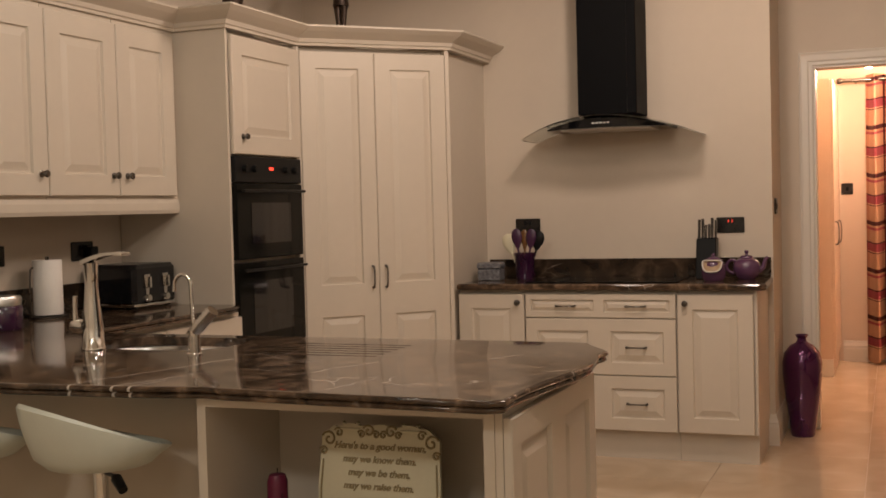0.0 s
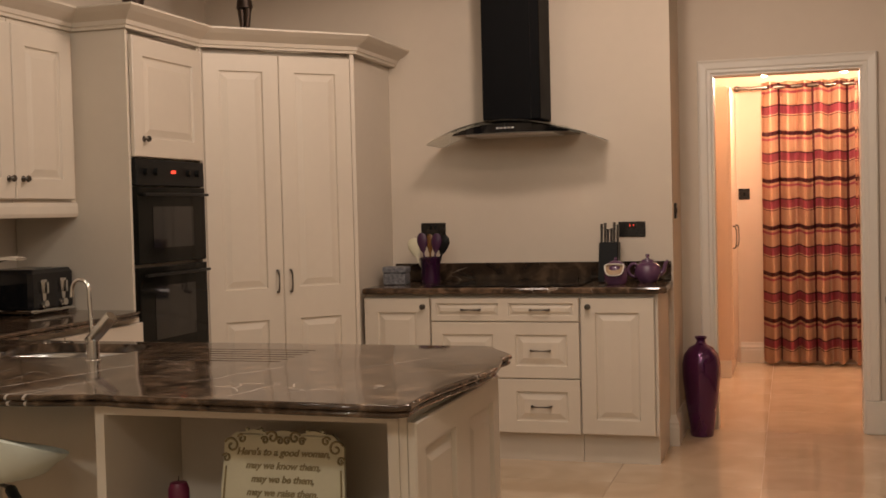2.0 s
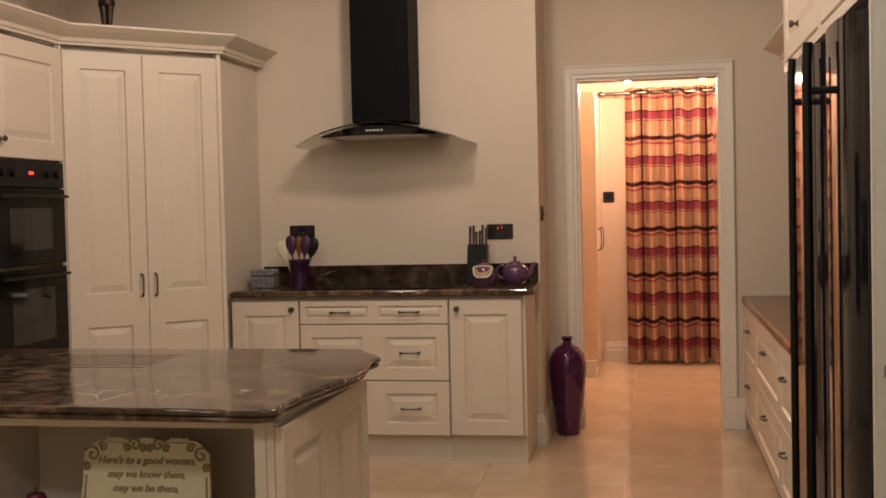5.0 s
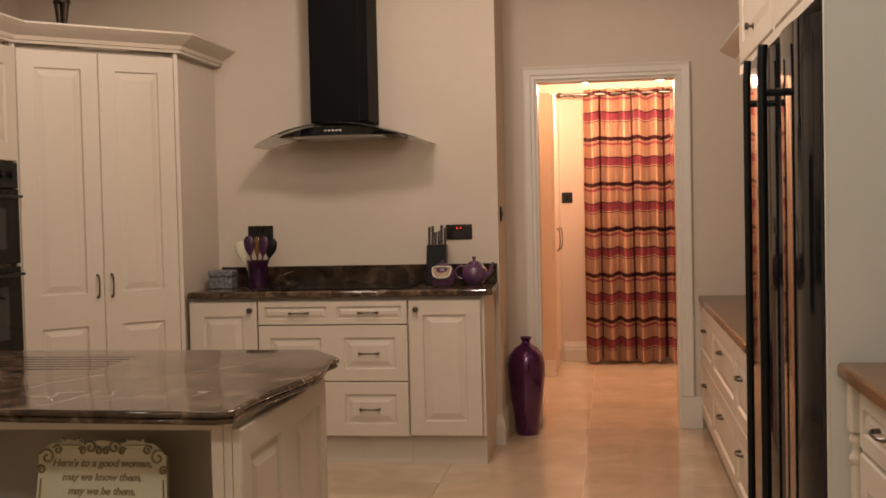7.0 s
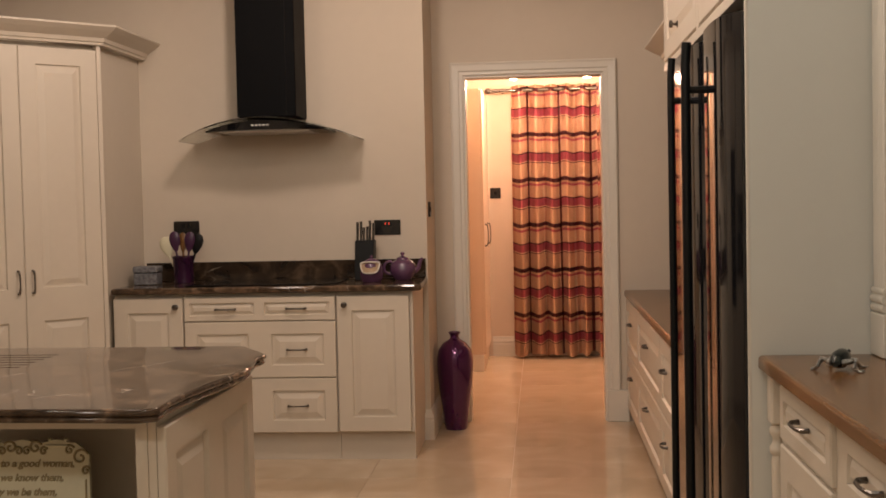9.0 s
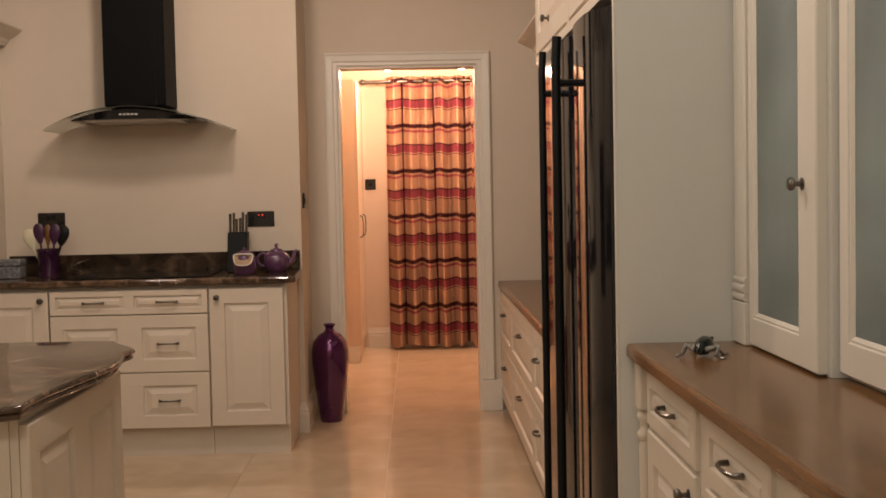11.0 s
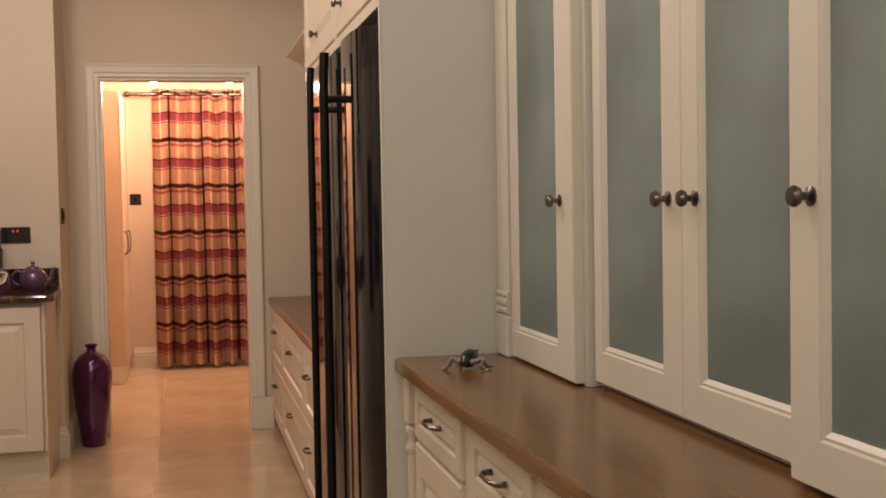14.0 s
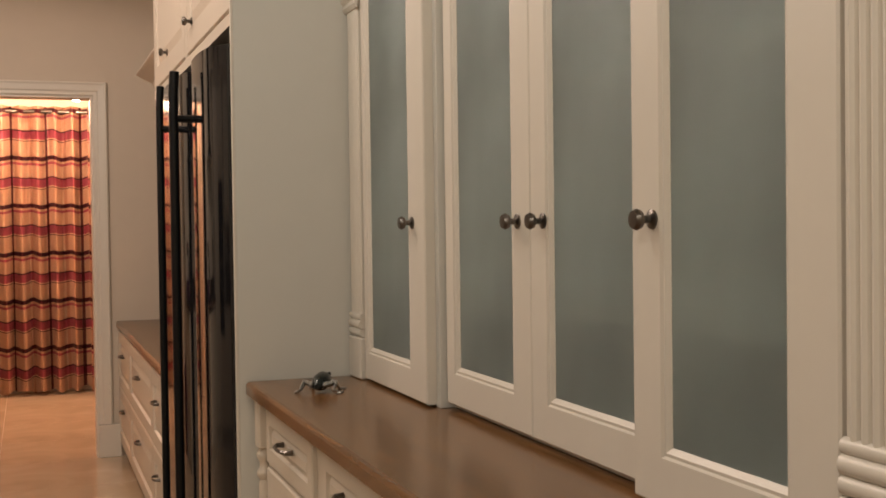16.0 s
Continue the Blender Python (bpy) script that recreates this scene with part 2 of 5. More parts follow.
GREYBOX = material("carved_grey", (0.16, 0.16, 0.17), 0.5, vary=0.5, scale=60, bump=0.5, bump_scale=60)
FROG = material("green_bronze", (0.035, 0.042, 0.038), 0.24, metal=0.5, vary=0.45, scale=90)
SILVER = material("worn_silver", (0.42, 0.42, 0.40), 0.28, metal=0.8, vary=0.3, scale=120)
CLEAR = glass("clear_glass", (0.93, 0.97, 0.95), 0.0, 1.45)
FROST = glass("frosted_glass", (0.68, 0.77, 0.76), 0.46, 1.2, 0.85)
RED = glow("red_digits", (1.0, 0.06, 0.03), 1.6)
LAMPGLOW = glow("lamp_glass", (1.0, 0.80, 0.55), 120.0)
SPOTGLOW = glow("spot_glass", (1.0, 0.85, 0.65), 12.0)
CLOTH = checked_cloth("checked_satin")
DOORPAINT = material("wardrobe_paint", (0.64, 0.50, 0.38), 0.4, vary=0.03)

# ---- mesh helpers ----


def part(name, bm, mat, parent=None, label="", smooth=False):
    me = bpy.data.meshes.new(name)
    bm.to_mesh(me)
    bm.free()
    me.materials.append(mat)
    if smooth:
        me.polygons.foreach_set("use_smooth", [True] * len(me.polygons))
        me.set_sharp_from_angle(angle=radians(40))
    ob = new(name, me)
    if parent:
        ob.parent = parent
    if label:
        tagged(ob, label)
    return ob


def thing(name, m, label, category, group="", kind=""):
    ob = new(name)
    ob.empty_display_size = 0.1
    ob.matrix_world = m
    return tagged(ob, label, category, group, kind)


def box(bm, x0, x1, y0, y1, z0, z1, bevel=0.0, seg=1):
    vs = [bm.verts.new((x, y, z)) for z in (z0, z1) for y in (y0, y1) for x in (x0, x1)]
    fs = [bm.faces.new([vs[i] for i in f]) for f in ((0, 2, 3, 1), (4, 5, 7, 6), (0, 1, 5, 4), (2, 6, 7, 3), (0, 4, 6, 2), (1, 3, 7, 5))]
    if bevel:
        es = list({e for f in fs for e in f.edges})
        bmesh.ops.bevel(bm, geom=es, offset=bevel, segments=seg, affect="EDGES", clamp_overlap=True)
    return bm


def boxes(*rows, bevel=0.0):
    bm = bmesh.new()
    for r in rows:
        box(bm, *r, bevel=bevel)
    return bm


def lathe(profile, seg=32, bm=None, at=(0, 0, 0)):
    """A turned shape from rows of radius and height."""
    bm = bm or bmesh.new()
    rings = []
    for r, z in profile:
        if r < 1e-5:
            rings.append([bm.verts.new((at[0], at[1], at[2] + z))])
        else:
            rings.append([bm.verts.new((at[0] + r * math.cos(2 * math.pi * k / seg), at[1] + r * math.sin(2 * math.pi * k / seg), at[2] + z)) for k in range(seg)])
    for a, b in zip(rings, rings[1:]):
        for k in range(seg):
            q = [a[k % len(a)], a[(k + 1) % seg % len(a)], b[(k + 1) % seg % len(b)], b[k % len(b)]]
            q = list(dict.fromkeys(q))
            if len(q) > 2:
                bm.faces.new(q)
    bmesh.ops.recalc_face_normals(bm, faces=bm.faces)
    return bm


def tube(points, radius, seg=10, bm=None):
    """A round bar through the points; radius one number or one for each point."""
    bm = bm or bmesh.new()
    pts = [Vector(p) for p in points]
    rs = radius if isinstance(radius, (list, tuple)) else [radius] * len(pts)
    rings, up = [], None
    for k, p in enumerate(pts):
        d = (pts[min(k + 1, len(pts) - 1)] - pts[max(k - 1, 0)]).normalized()
        if up is None:
            up = d.orthogonal().normalized()
        up = (up - d * up.dot(d)).normalized()
        side = d.cross(up)
        rings.append([bm.verts.new(p + rs[k] * (math.cos(2 * math.pi * j / seg) * up + math.sin(2 * math.pi * j / seg) * side)) for j in range(seg)])
    for a, b in zip(rings, rings[1:]):
        for j in range(seg):
            bm.faces.new((a[j], a[(j + 1) % seg], b[(j + 1) % seg], b[j]))
    bm.faces.new(rings[0])
    bm.faces.new(rings[-1])
    bmesh.ops.recalc_face_normals(bm, faces=bm.faces)
    return bm


def mitred(path, out, closed):
    """The path moved to its right by out, with mitred corners."""
    pts, n, res = [Vector(p) for p in path], len(path), []
    for k in range(n):
        a, b, c = pts[k - 1] if (closed or k) else None, pts[k], pts[(k + 1) % n] if (closed or k < n - 1) else None
        d1 = (b - a).normalized() if a is not None else None
        d2 = (c - b).normalized() if c is not None else None
        d1, d2 = d1 or d2, d2 or d1
        n1, n2 = Vector((d1.y, -d1.x)), Vector((d2.y, -d2.x))
        m = (n1 + n2).normalized()
        res.append(b + m * (out / max(0.3, m.dot(n1))))
    return res


def sweep(path, profile, closed=False, bm=None):
    """A moulding: rows of (out, height) drawn along a flat path."""
    bm = bm or bmesh.new()
    rings = [[bm.verts.new((p.x, p.y, z)) for p in mitred(path, out, closed)] for out, z in profile]
    n = len(path)
    m = len(profile)
    for i in range(m):
        a, b = rings[i], rings[(i + 1) % m]
        for k in range(n if closed else n - 1):
            bm.faces.new((a[k], a[(k + 1) % n], b[(k + 1) % n], b[k]))
    if not closed:
        bm.faces.new([r[0] for r in rings])
        bm.faces.new([r[-1] for r in rings])
    bmesh.ops.recalc_face_normals(bm, faces=bm.faces)
    return bm


def slab(outline, edge):
    """A stone top: outline runs counter-clockwise; edge rows of (out, height) from the underside to the top."""
    bm = bmesh.new()
    rings = [[bm.verts.new((p.x, p.y, z)) for p in mitred(outline, out, True)] for out, z in edge]
    n = len(outline)
    for a, b in zip(rings, rings[1:]):
        for k in range(n):
            bm.faces.new((a[k], a[(k + 1) % n], b[(k + 1) % n], b[k]))
    bm.faces.new(rings[-1])
    bm.faces.new(list(reversed(rings[0])))
    bmesh.ops.recalc_face_normals(bm, faces=bm.faces)
    return bm


def nested(bm, x0, z0, w, h, rings, y=0.0, fill=True, rail=0.0):
    """Rectangles inside one another, rows of (inset, depth), facing -y."""
    loops = []
    for i, d in rings:
        v = i + rail if i > 0.01 else i
        loops.append([bm.verts.new((x0 + a, y + d, z0 + b)) for a, b in ((i, v), (w - i, v), (w - i, h - v), (i, h - v))])
    for a, b in zip(loops, loops[1:]):
        for k in range(4):
            bm.faces.new((a[k], a[(k + 1) % 4], b[(k + 1) % 4], b[k]))
    if fill:
        bm.faces.new(loops[-1])
    return loops


def raised(stile, room=1.0):
    """Frame, groove and raised field; the field narrows to fit half of the room."""
    k = min(1.0, (0.44 * room - stile) / 0.046)
    return [(0, 0.02), (0, 0.004), (0.004, 0), (stile, 0), (stile + 0.005 * k, 0.011), (stile + 0.013 * k, 0.011), (stile + 0.042 * k, 0.002), (stile + 0.046 * k, 0.002)]


def raised_front(w, h, stile=0.07, columns=1):
    """A door or drawer front with raised fields, front at y = 0 facing -y, from its lower left corner."""
    bm = bmesh.new()
    step = w / columns
    for c in range(columns):
        r = raised(stile, min(step, h))
        nested(bm, c * step, 0, step, h, r if columns == 1 else [(0, 0)] + r[3:])
    if columns > 1:
        nested(bm, 0, 0, w, h, [(-0.003, 0.02), (-0.003, 0.004), (0, 0)], fill=False)
    bmesh.ops.recalc_face_normals(bm, faces=bm.faces)
    return bm


def two_field_front(w, h, split, stile):
    """One tall door with a low and a high raised field."""
    bm = bmesh.new()
    nested(bm, 0, 0, w, h, [(0, 0.02), (0, 0.004), (0.004, 0)], fill=False)
    for z0, hh in ((0.004, split - 0.004), (split, h - split - 0.004)):
        nested(bm, 0.004, z0, w - 0.008, hh, [(0, 0)] + [(i - 0.004, d) for i, d in raised(stile)[3:]])
    bmesh.ops.recalc_face_normals(bm, faces=bm.faces)
    return bm


def knob(parent, x, z, y=0.0, r=0.015):
    bm = lathe([(0, 0), (r * 0.9, 0), (r * 0.9, 0.003), (r * 0.4, 0.006), (r * 0.36, 0.016), (r * 0.85, 0.020), (r, 0.026), (r * 0.8, 0.032), (0, 0.034)], 16)
    bmesh.ops.transform(bm, matrix=pose(x, y, z, 90), verts=bm.verts)
    return part("knob", bm, PEWTER, parent, "dark pewter knob", True)


def bow_handle(parent, x, z, w=0.10, y=0.0, upright=False):
    pts = [(-w / 2, 0, 0), (-w / 2 * 0.96, -0.018, 0), (-w / 2 * 0.6, -0.026, 0), (0, -0.028, 0), (w / 2 * 0.6, -0.026, 0), (w / 2 * 0.96, -0.018, 0), (w / 2, 0, 0)]
    if upright:
        pts = [(0, q, p) for p, q, _ in pts]
    bm = tube([(x + p, y + q, z + s) for p, q, s in pts], [0.007, 0.006, 0.0045, 0.004, 0.0045, 0.006, 0.007], 8)
    return part("handle", bm, PEWTER, parent, "dark pewter bow handle", True)


def door_on(unit, x, z, w, h, stile=0.07, columns=1, name="door", mat=None, y=-0.022):
    ob = part(name, raised_front(w, h, stile, columns), mat or CREAM, unit)
    ob.location = (x, y, z)
    return ob


FRONT, LEFTWALL, RIGHTWALL, DIAGONAL = 0, 90, -90, 45

# ---- setting ----
X_LEFT, Y_HOOD, Y_DOOR, X_RETURN, X_RIGHT, Y_BACK = -3.42, 6.44, 6.95, -0.63, 1.12, -1.6


def setting(name, bm, mat, label, category):
    return tagged(part(name, bm, mat), label, category, "", "structure")


setting("wall_left", boxes((X_LEFT - 0.12, X_LEFT, Y_BACK, Y_HOOD, 0, CEILING)), WALL, "cream painted plaster wall behind the wall units", "wall")
setting("wall_hood", boxes((X_LEFT - 0.12, X_RETURN, Y_HOOD, Y_DOOR + 0.14, 0, CEILING)), WALL, "cream painted plaster wall behind the hood", "wall")
setting("wall_door", boxes((X_RETURN, -0.445, Y_DOOR, Y_DOOR + 0.14, 0, CEILING), (0.38, X_RIGHT, Y_DOOR, Y_DOOR + 0.14, 0, CEILING), (-0.445, 0.38, Y_DOOR, Y_DOOR + 0.14, 2.07, CEILING)), WALL, "cream painted plaster wall with the hall doorway", "wall")
setting("wall_right", boxes((X_RIGHT, X_RIGHT + 0.12, Y_BACK, Y_DOOR + 0.14, 0, CEILING)), WALL, "cream painted plaster wall behind the dresser", "wall")
setting("wall_back", boxes((X_LEFT - 0.12, X_RIGHT + 0.12, Y_BACK - 0.12, Y_BACK, 0, CEILING)), WALL, "plain cream plaster wall behind the camera", "wall")
setting("ceiling", boxes((X_LEFT - 0.12, X_RIGHT + 0.12, Y_BACK - 0.12, Y_DOOR + 0.14, CEILING, CEILING + 0.1)), CEIL, "white painted ceiling", "ceiling")
floor = setting("floor", boxes((X_LEFT - 0.12, X_RIGHT + 0.3, Y_BACK - 0.12, 10.2, -0.1, -0.004)), GROUT, "cream polished marble tile floor", "floor")

# hall beyond the doorway
Y_HALL = 9.9
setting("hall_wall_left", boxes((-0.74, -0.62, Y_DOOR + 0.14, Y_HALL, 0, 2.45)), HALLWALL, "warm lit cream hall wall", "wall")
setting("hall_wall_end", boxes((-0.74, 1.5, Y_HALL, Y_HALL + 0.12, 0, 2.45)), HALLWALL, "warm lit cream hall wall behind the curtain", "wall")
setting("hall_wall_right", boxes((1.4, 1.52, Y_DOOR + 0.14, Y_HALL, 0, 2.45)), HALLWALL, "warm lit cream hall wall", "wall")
setting("hall_ceiling", boxes((-0.74, 1.52, Y_DOOR + 0.14, Y_HALL + 0.12, 2.45, 2.55)), CEIL, "white hall ceiling with two spotlights", "ceiling")

SKIRT = [(0, 0), (0.020, 0), (0.020, 0.10), (0.016, 0.115), (0.018, 0.125), (0.010, 0.145), (0.006, 0.165), (0, 0.168)]
setting("baseboard_hood", sweep([(-0.69, Y_HOOD), (X_RETURN, Y_HOOD), (X_RETURN, Y_DOOR), (-0.53, Y_DOOR)], SKIRT), WHITE, "white moulded skirting board", "skirting board")
setting("baseboard_door", sweep([(0.545, Y_DOOR), (X_RIGHT, Y_DOOR)], SKIRT), WHITE, "white moulded skirting board", "skirting board")
setting("baseboard_hall", sweep([(-0.42, Y_HALL), (1.4, Y_HALL)], SKIRT), WHITE, "white moulded skirting board", "skirting board")

# architrave round the doorway: moulded section along jamb, head, jamb
casing = thing("door_casing", pose(0, Y_DOOR, 0), "white moulded architrave round the open hall doorway", "architrave", "", "structure")
AX0, AX1, AH = -0.445, 0.38, 2.07
SECTION = [(0, 0), (0, 0.010), (0.006, 0.014), (0.022, 0.014), (0.030, 0.020), (0.060, 0.022), (0.070, 0.026), (0.078, 0.020), (0.078, 0)]


def casing_run(a, b, end_a, end_b, out):
    """Moulded board from a to b; out: the way from the opening; ends: how far each runs on as it widens."""
    bm = bmesh.new()
    a, b, out = Vector(a), Vector(b), Vector(out)
    d = (b - a).normalized()
    r1, r2 = [], []
    for o, t in SECTION:
        r1.append(bm.verts.new(a + out * o - d * (o * end_a) + Vector((0, -t, 0))))
        r2.append(bm.verts.new(b + out * o + d * (o * end_b) + Vector((0, -t, 0))))
    m = len(SECTION)
    for k in range(m):
        bm.faces.new((r1[k], r1[(k + 1) % m], r2[(k + 1) % m], r2[k]))
    bm.faces.new(r1)
    bm.faces.new(r2)
    bmesh.ops.recalc_face_normals(bm, faces=bm.faces)
    return bm


part("left_board", casing_run((AX0, 0, 0), (AX0, 0, AH), 0, 1, (-1, 0, 0)), WHITE, casing)
part("right_board", casing_run((AX1, 0, 0.19), (AX1, 0, AH), 0, 1, (1, 0, 0)), WHITE, casing)
part("head_board", casing_run((AX0, 0, AH), (AX1, 0, AH), 1, 1, (0, 0, 1)), WHITE, casing)
part("plinth_block", boxes((AX1 - 0.002, AX1 + 0.125, -0.034, 0.0, 0, 0.188), bevel=0.004), WHITE, casing)
part("jamb_lining", boxes((AX0 - 0.002, AX0 + 0.012, 0, 0.14, 0, AH), (AX1 - 0.012, AX1 + 0.002, 0, 0.14, 0, AH), (AX0 + 0.012, AX1 - 0.012, 0, 0.14, AH - 0.012, AH + 0.002)), WHITE, casing)

# ---- hood wall: base units, worktop, hood ----
Y_UNIT = 5.905
DX = (-2.227, -1.853, -1.052, -0.673)


def base_unit(name, x0, x1, label):
    u = thing(name, pose(x0, Y_UNIT, 0), label, "kitchen unit", "base units under the hob")
    w = x1 - x0
    part("carcass", boxes((0.001, w - 0.001, 0.014, 0.53, 0.152, 0.8745)), CREAM, u)
    part("plinth", boxes((0.001, w - 0.001, 0.04, 0.06, 0, 0.15)), CREAM, u)
    return u, w


u, w = base_unit("base_unit", DX[0], DX[1], "cream base unit with one raised panel door")
d = door_on(u, 0.003, 0.155, w - 0.006, 0.70, 0.075)
knob(d, w - 0.04, 0.655)
u, w = base_unit("base_unit", DX[2], DX[3], "cream base unit with one raised panel door")
d = door_on(u, 0.003, 0.155, w - 0.006, 0.70, 0.075)
knob(d, 0.04, 0.655)
part("end_panel", boxes((w - 0.001, w + 0.014, 0.004, 0.53, 0.152, 0.8745)), CREAM, u)
part("plinth_return", boxes((w - 0.001, w + 0.010, 0.04, 0.53, 0, 0.1515)), CREAM, u)
u, w = base_unit("drawer_unit", DX[1], DX[2], "wide cream drawer unit with three panelled drawers")
for z0, z1, st in ((0.736, 0.853, 0.026), (0.441, 0.725, 0.06), (0.155, 0.430, 0.06)):
    d = door_on(u, 0.008, z0, w - 0.016, z1 - z0, st, 2, "drawer_front")
    for q in (0.27, 0.73):
        bow_handle(d, w * q, (z1 - z0) / 2)

def bead(z, r, out):
    """Half-round bead of a stone edge: rows of (out, height)."""
    return [(out - r + r * math.cos(radians(a)), z + r * math.sin(radians(a))) for a in range(-80, 81, 20)]


OGEE = [(-0.010, 0.880)] + bead(0.8875, 0.007, -0.001) + bead(0.9025, 0.0072, 0.004) + [(-0.009, 0.910)]
EDGE = [(-0.012, 0.876), (-0.002, 0.880), (0.0, 0.888), (0.0, 0.900), (-0.004, 0.907), (-0.012, 0.910)]
tagged(part("hob_worktop", slab([(-2.225, 5.862), (-0.645, 5.862), (-0.612, 5.895), (-0.632, 6.436), (-2.225, 6.436)], EDGE), VEINED, None, "", False), "polished dark brown veined marble worktop", "worktop")
tagged(part("upstand", boxes((-2.225, -0.64, 6.418, 6.437, 0.911, 1.014), bevel=0.002), STONE), "brown marble upstand along the wall, dark reflection put into its colour", "upstand")
tagged(part("induction_hob", boxes((-1.86, -1.06, 5.93, 6.36, 0.911, 0.917), bevel=0.002), BLACK), "black glass induction hob set on the worktop", "hob")

hood = thing("cooker_hood", pose(-1.448, Y_HOOD, 0), "black chimney cooker hood with curved glass canopy", "cooker hood")
part("chimney", boxes((-0.160, 0.160, -0.29, -0.002, 1.80, CEILING - 0.002), bevel=0.004), HOODBLACK, hood, "tall black chimney duct")
bm = bmesh.new()
N = 14
top, low = [], []
for k in range(N + 1):
    s = -1 + 2 * k / N
    x = 0.322 * s
    front = -0.44 + 0.10 * s * s
    zt = 1.772 - 0.045 * s * s
    top.append([bm.verts.new((x, front, zt)), bm.verts.new((x, -0.004, zt + 0.01))])
    low.append([bm.verts.new((x, front + 0.006, min(zt - 0.006, 1.722))), bm.verts.new((x, -0.004, min(zt - 0.006, 1.722)))])
for k in range(N):
    bm.faces.new((top[k][0], top[k + 1][0], top[k + 1][1], top[k][1]))
    bm.faces.new((low[k][1], low[k + 1][1], low[k + 1][0], low[k][0]))
    bm.faces.new((low[k][0], low[k + 1][0], top[k + 1][0], top[k][0]))
    bm.faces.new((top[k][1], top[k + 1][1], low[k + 1][1], low[k][1]))
for k in (0, N):
    bm.faces.new((low[k][0], top[k][0], top[k][1], low[k][1]))
bmesh.ops.recalc_face_normals(bm, faces=bm.faces)
part("hood_body", bm, BLACK, hood, "black gloss hood body", False)
part("filter", boxes((-0.24, 0.24, -0.36, -0.06, 1.716, 1.7215)), STEEL, hood, "steel grease filter")
for k in range(5):
    part("button", boxes((-0.048 + k * 0.02, -0.036 + k * 0.02, -0.4425, -0.436, 1.742, 1.750)), STEEL, hood, "small steel button")
part("trim_strip", boxes((0.108, 0.111, -0.2915, -0.29, 1.80, CEILING - 0.01)), BLACK, hood)
bm = bmesh.new()
N = 24
rows = []
for k in range(N + 1):
    s = -1 + 2 * k / N
    x = 0.478 * s
    z = 1.782 - 0.105 * abs(s) ** 1.9
    f = -0.47 + 0.16 * abs(s) ** 2.2
    rows.append([bm.verts.new(p) for p in ((x, f, z), (x, -0.006, z), (x, -0.006, z + 0.007), (x, f, z + 0.007))])
for a, b in zip(rows, rows[1:]):
    for j in range(4):
        bm.faces.new((a[j], b[j], b[(j + 1) % 4], a[(j + 1) % 4]))
bm.faces.new(rows[0])
bm.faces.new(rows[-1])
bmesh.ops.recalc_face_normals(bm, faces=bm.faces)
part("glass_canopy", bm, CLEAR, hood, "curved clear glass canopy", True)


def socket(x, z, w=0.148, neon=True, m=None):
    s = thing("double_socket", m or pose(x, Y_HOOD, z), "black nickel double socket on the cream wall", "socket", "wall sockets")
    part("plate", boxes((-w / 2, w / 2, -0.008, 0, -0.042, 0.042), bevel=0.003), DARKPLATE, s)
    for sx in (-0.035, 0.035):
        part("switch", boxes((sx * 0.4 - 0.008, sx * 0.4 + 0.008, -0.012, -0.0081, 0.006, 0.028)), MATT, s)
        part("neon", boxes((sx * 0.3 - 0.002, sx * 0.3 + 0.002, -0.0126, -0.0121, 0.016, 0.026)), RED if neon else MATT, s)
        for ax, az in ((0, -0.006), (-0.011, -0.024), (0.011, -0.024)):
            part("pin_hole", boxes((sx + ax - 0.003, sx + ax + 0.003, -0.0085, -0.0079, az - 0.004, az + 0.004)), MATT, s)
    return s


socket(-0.85, 1.19)
socket(-1.993, 1.205, neon=False)

# ---- left run: wall units, oven tower, corner larder ----
X_OVEN, X_WALLUNIT = -2.817, -3.09
T0, T1 = 4.563, 5.225
TOP = 2.135
tower = thing("oven_tower", pose(X_OVEN, T0, 0, 0, 0, LEFTWALL), "tall cream housing with built-in double oven", "kitchen unit", "tall units")
TW = T1 - T0
part("side_panel", boxes((0, 0.018, 0.0, 0.598, 0, TOP + 0.02)), CREAM, tower)
part("side_panel", boxes((TW - 0.018, TW - 0.001, 0.0, 0.598, 0, TOP + 0.02)), CREAM, tower)
part("carcass", boxes((0.019, TW - 0.019, 0.03, 0.598, 0, TOP + 0.02)), CREAM, tower)
part("filler", boxes((-0.037, -0.0005, 0.276, 0.598, 1.395, TOP + 0.02)), CREAM, tower)
d = door_on(tower, 0.021, 1.592, TW - 0.04, TOP - 1.596, 0.085)
knob(d, 0.075, 0.08)
d = door_on(tower, 0.021, 0.12, TW - 0.04, 0.56, 0.085)
oven = thing("double_oven", tower.matrix_world @ pose(0.022, -0.022, 0.688), "black glass built-in double oven with red clock", "oven")
OW = TW - 0.044
part("control_panel", boxes((0, OW, 0, 0.05, 0.775, 0.895), bevel=0.003), MATT, oven)
part("clock", boxes((OW * 0.49, OW * 0.555, -0.001, 0.0, 0.834, 0.848)), RED, oven, "red glowing clock digits")
for q in (0.12, 0.26, 0.74, 0.88):
    bm = lathe([(0, 0), (0.018, 0), (0.015, 0.018), (0, 0.019)], 16)
    bmesh.ops.transform(bm, matrix=pose(OW * q, 0, 0.838, 90), verts=bm.verts)
    part("dial", bm, MATT, oven, "black dial", True)
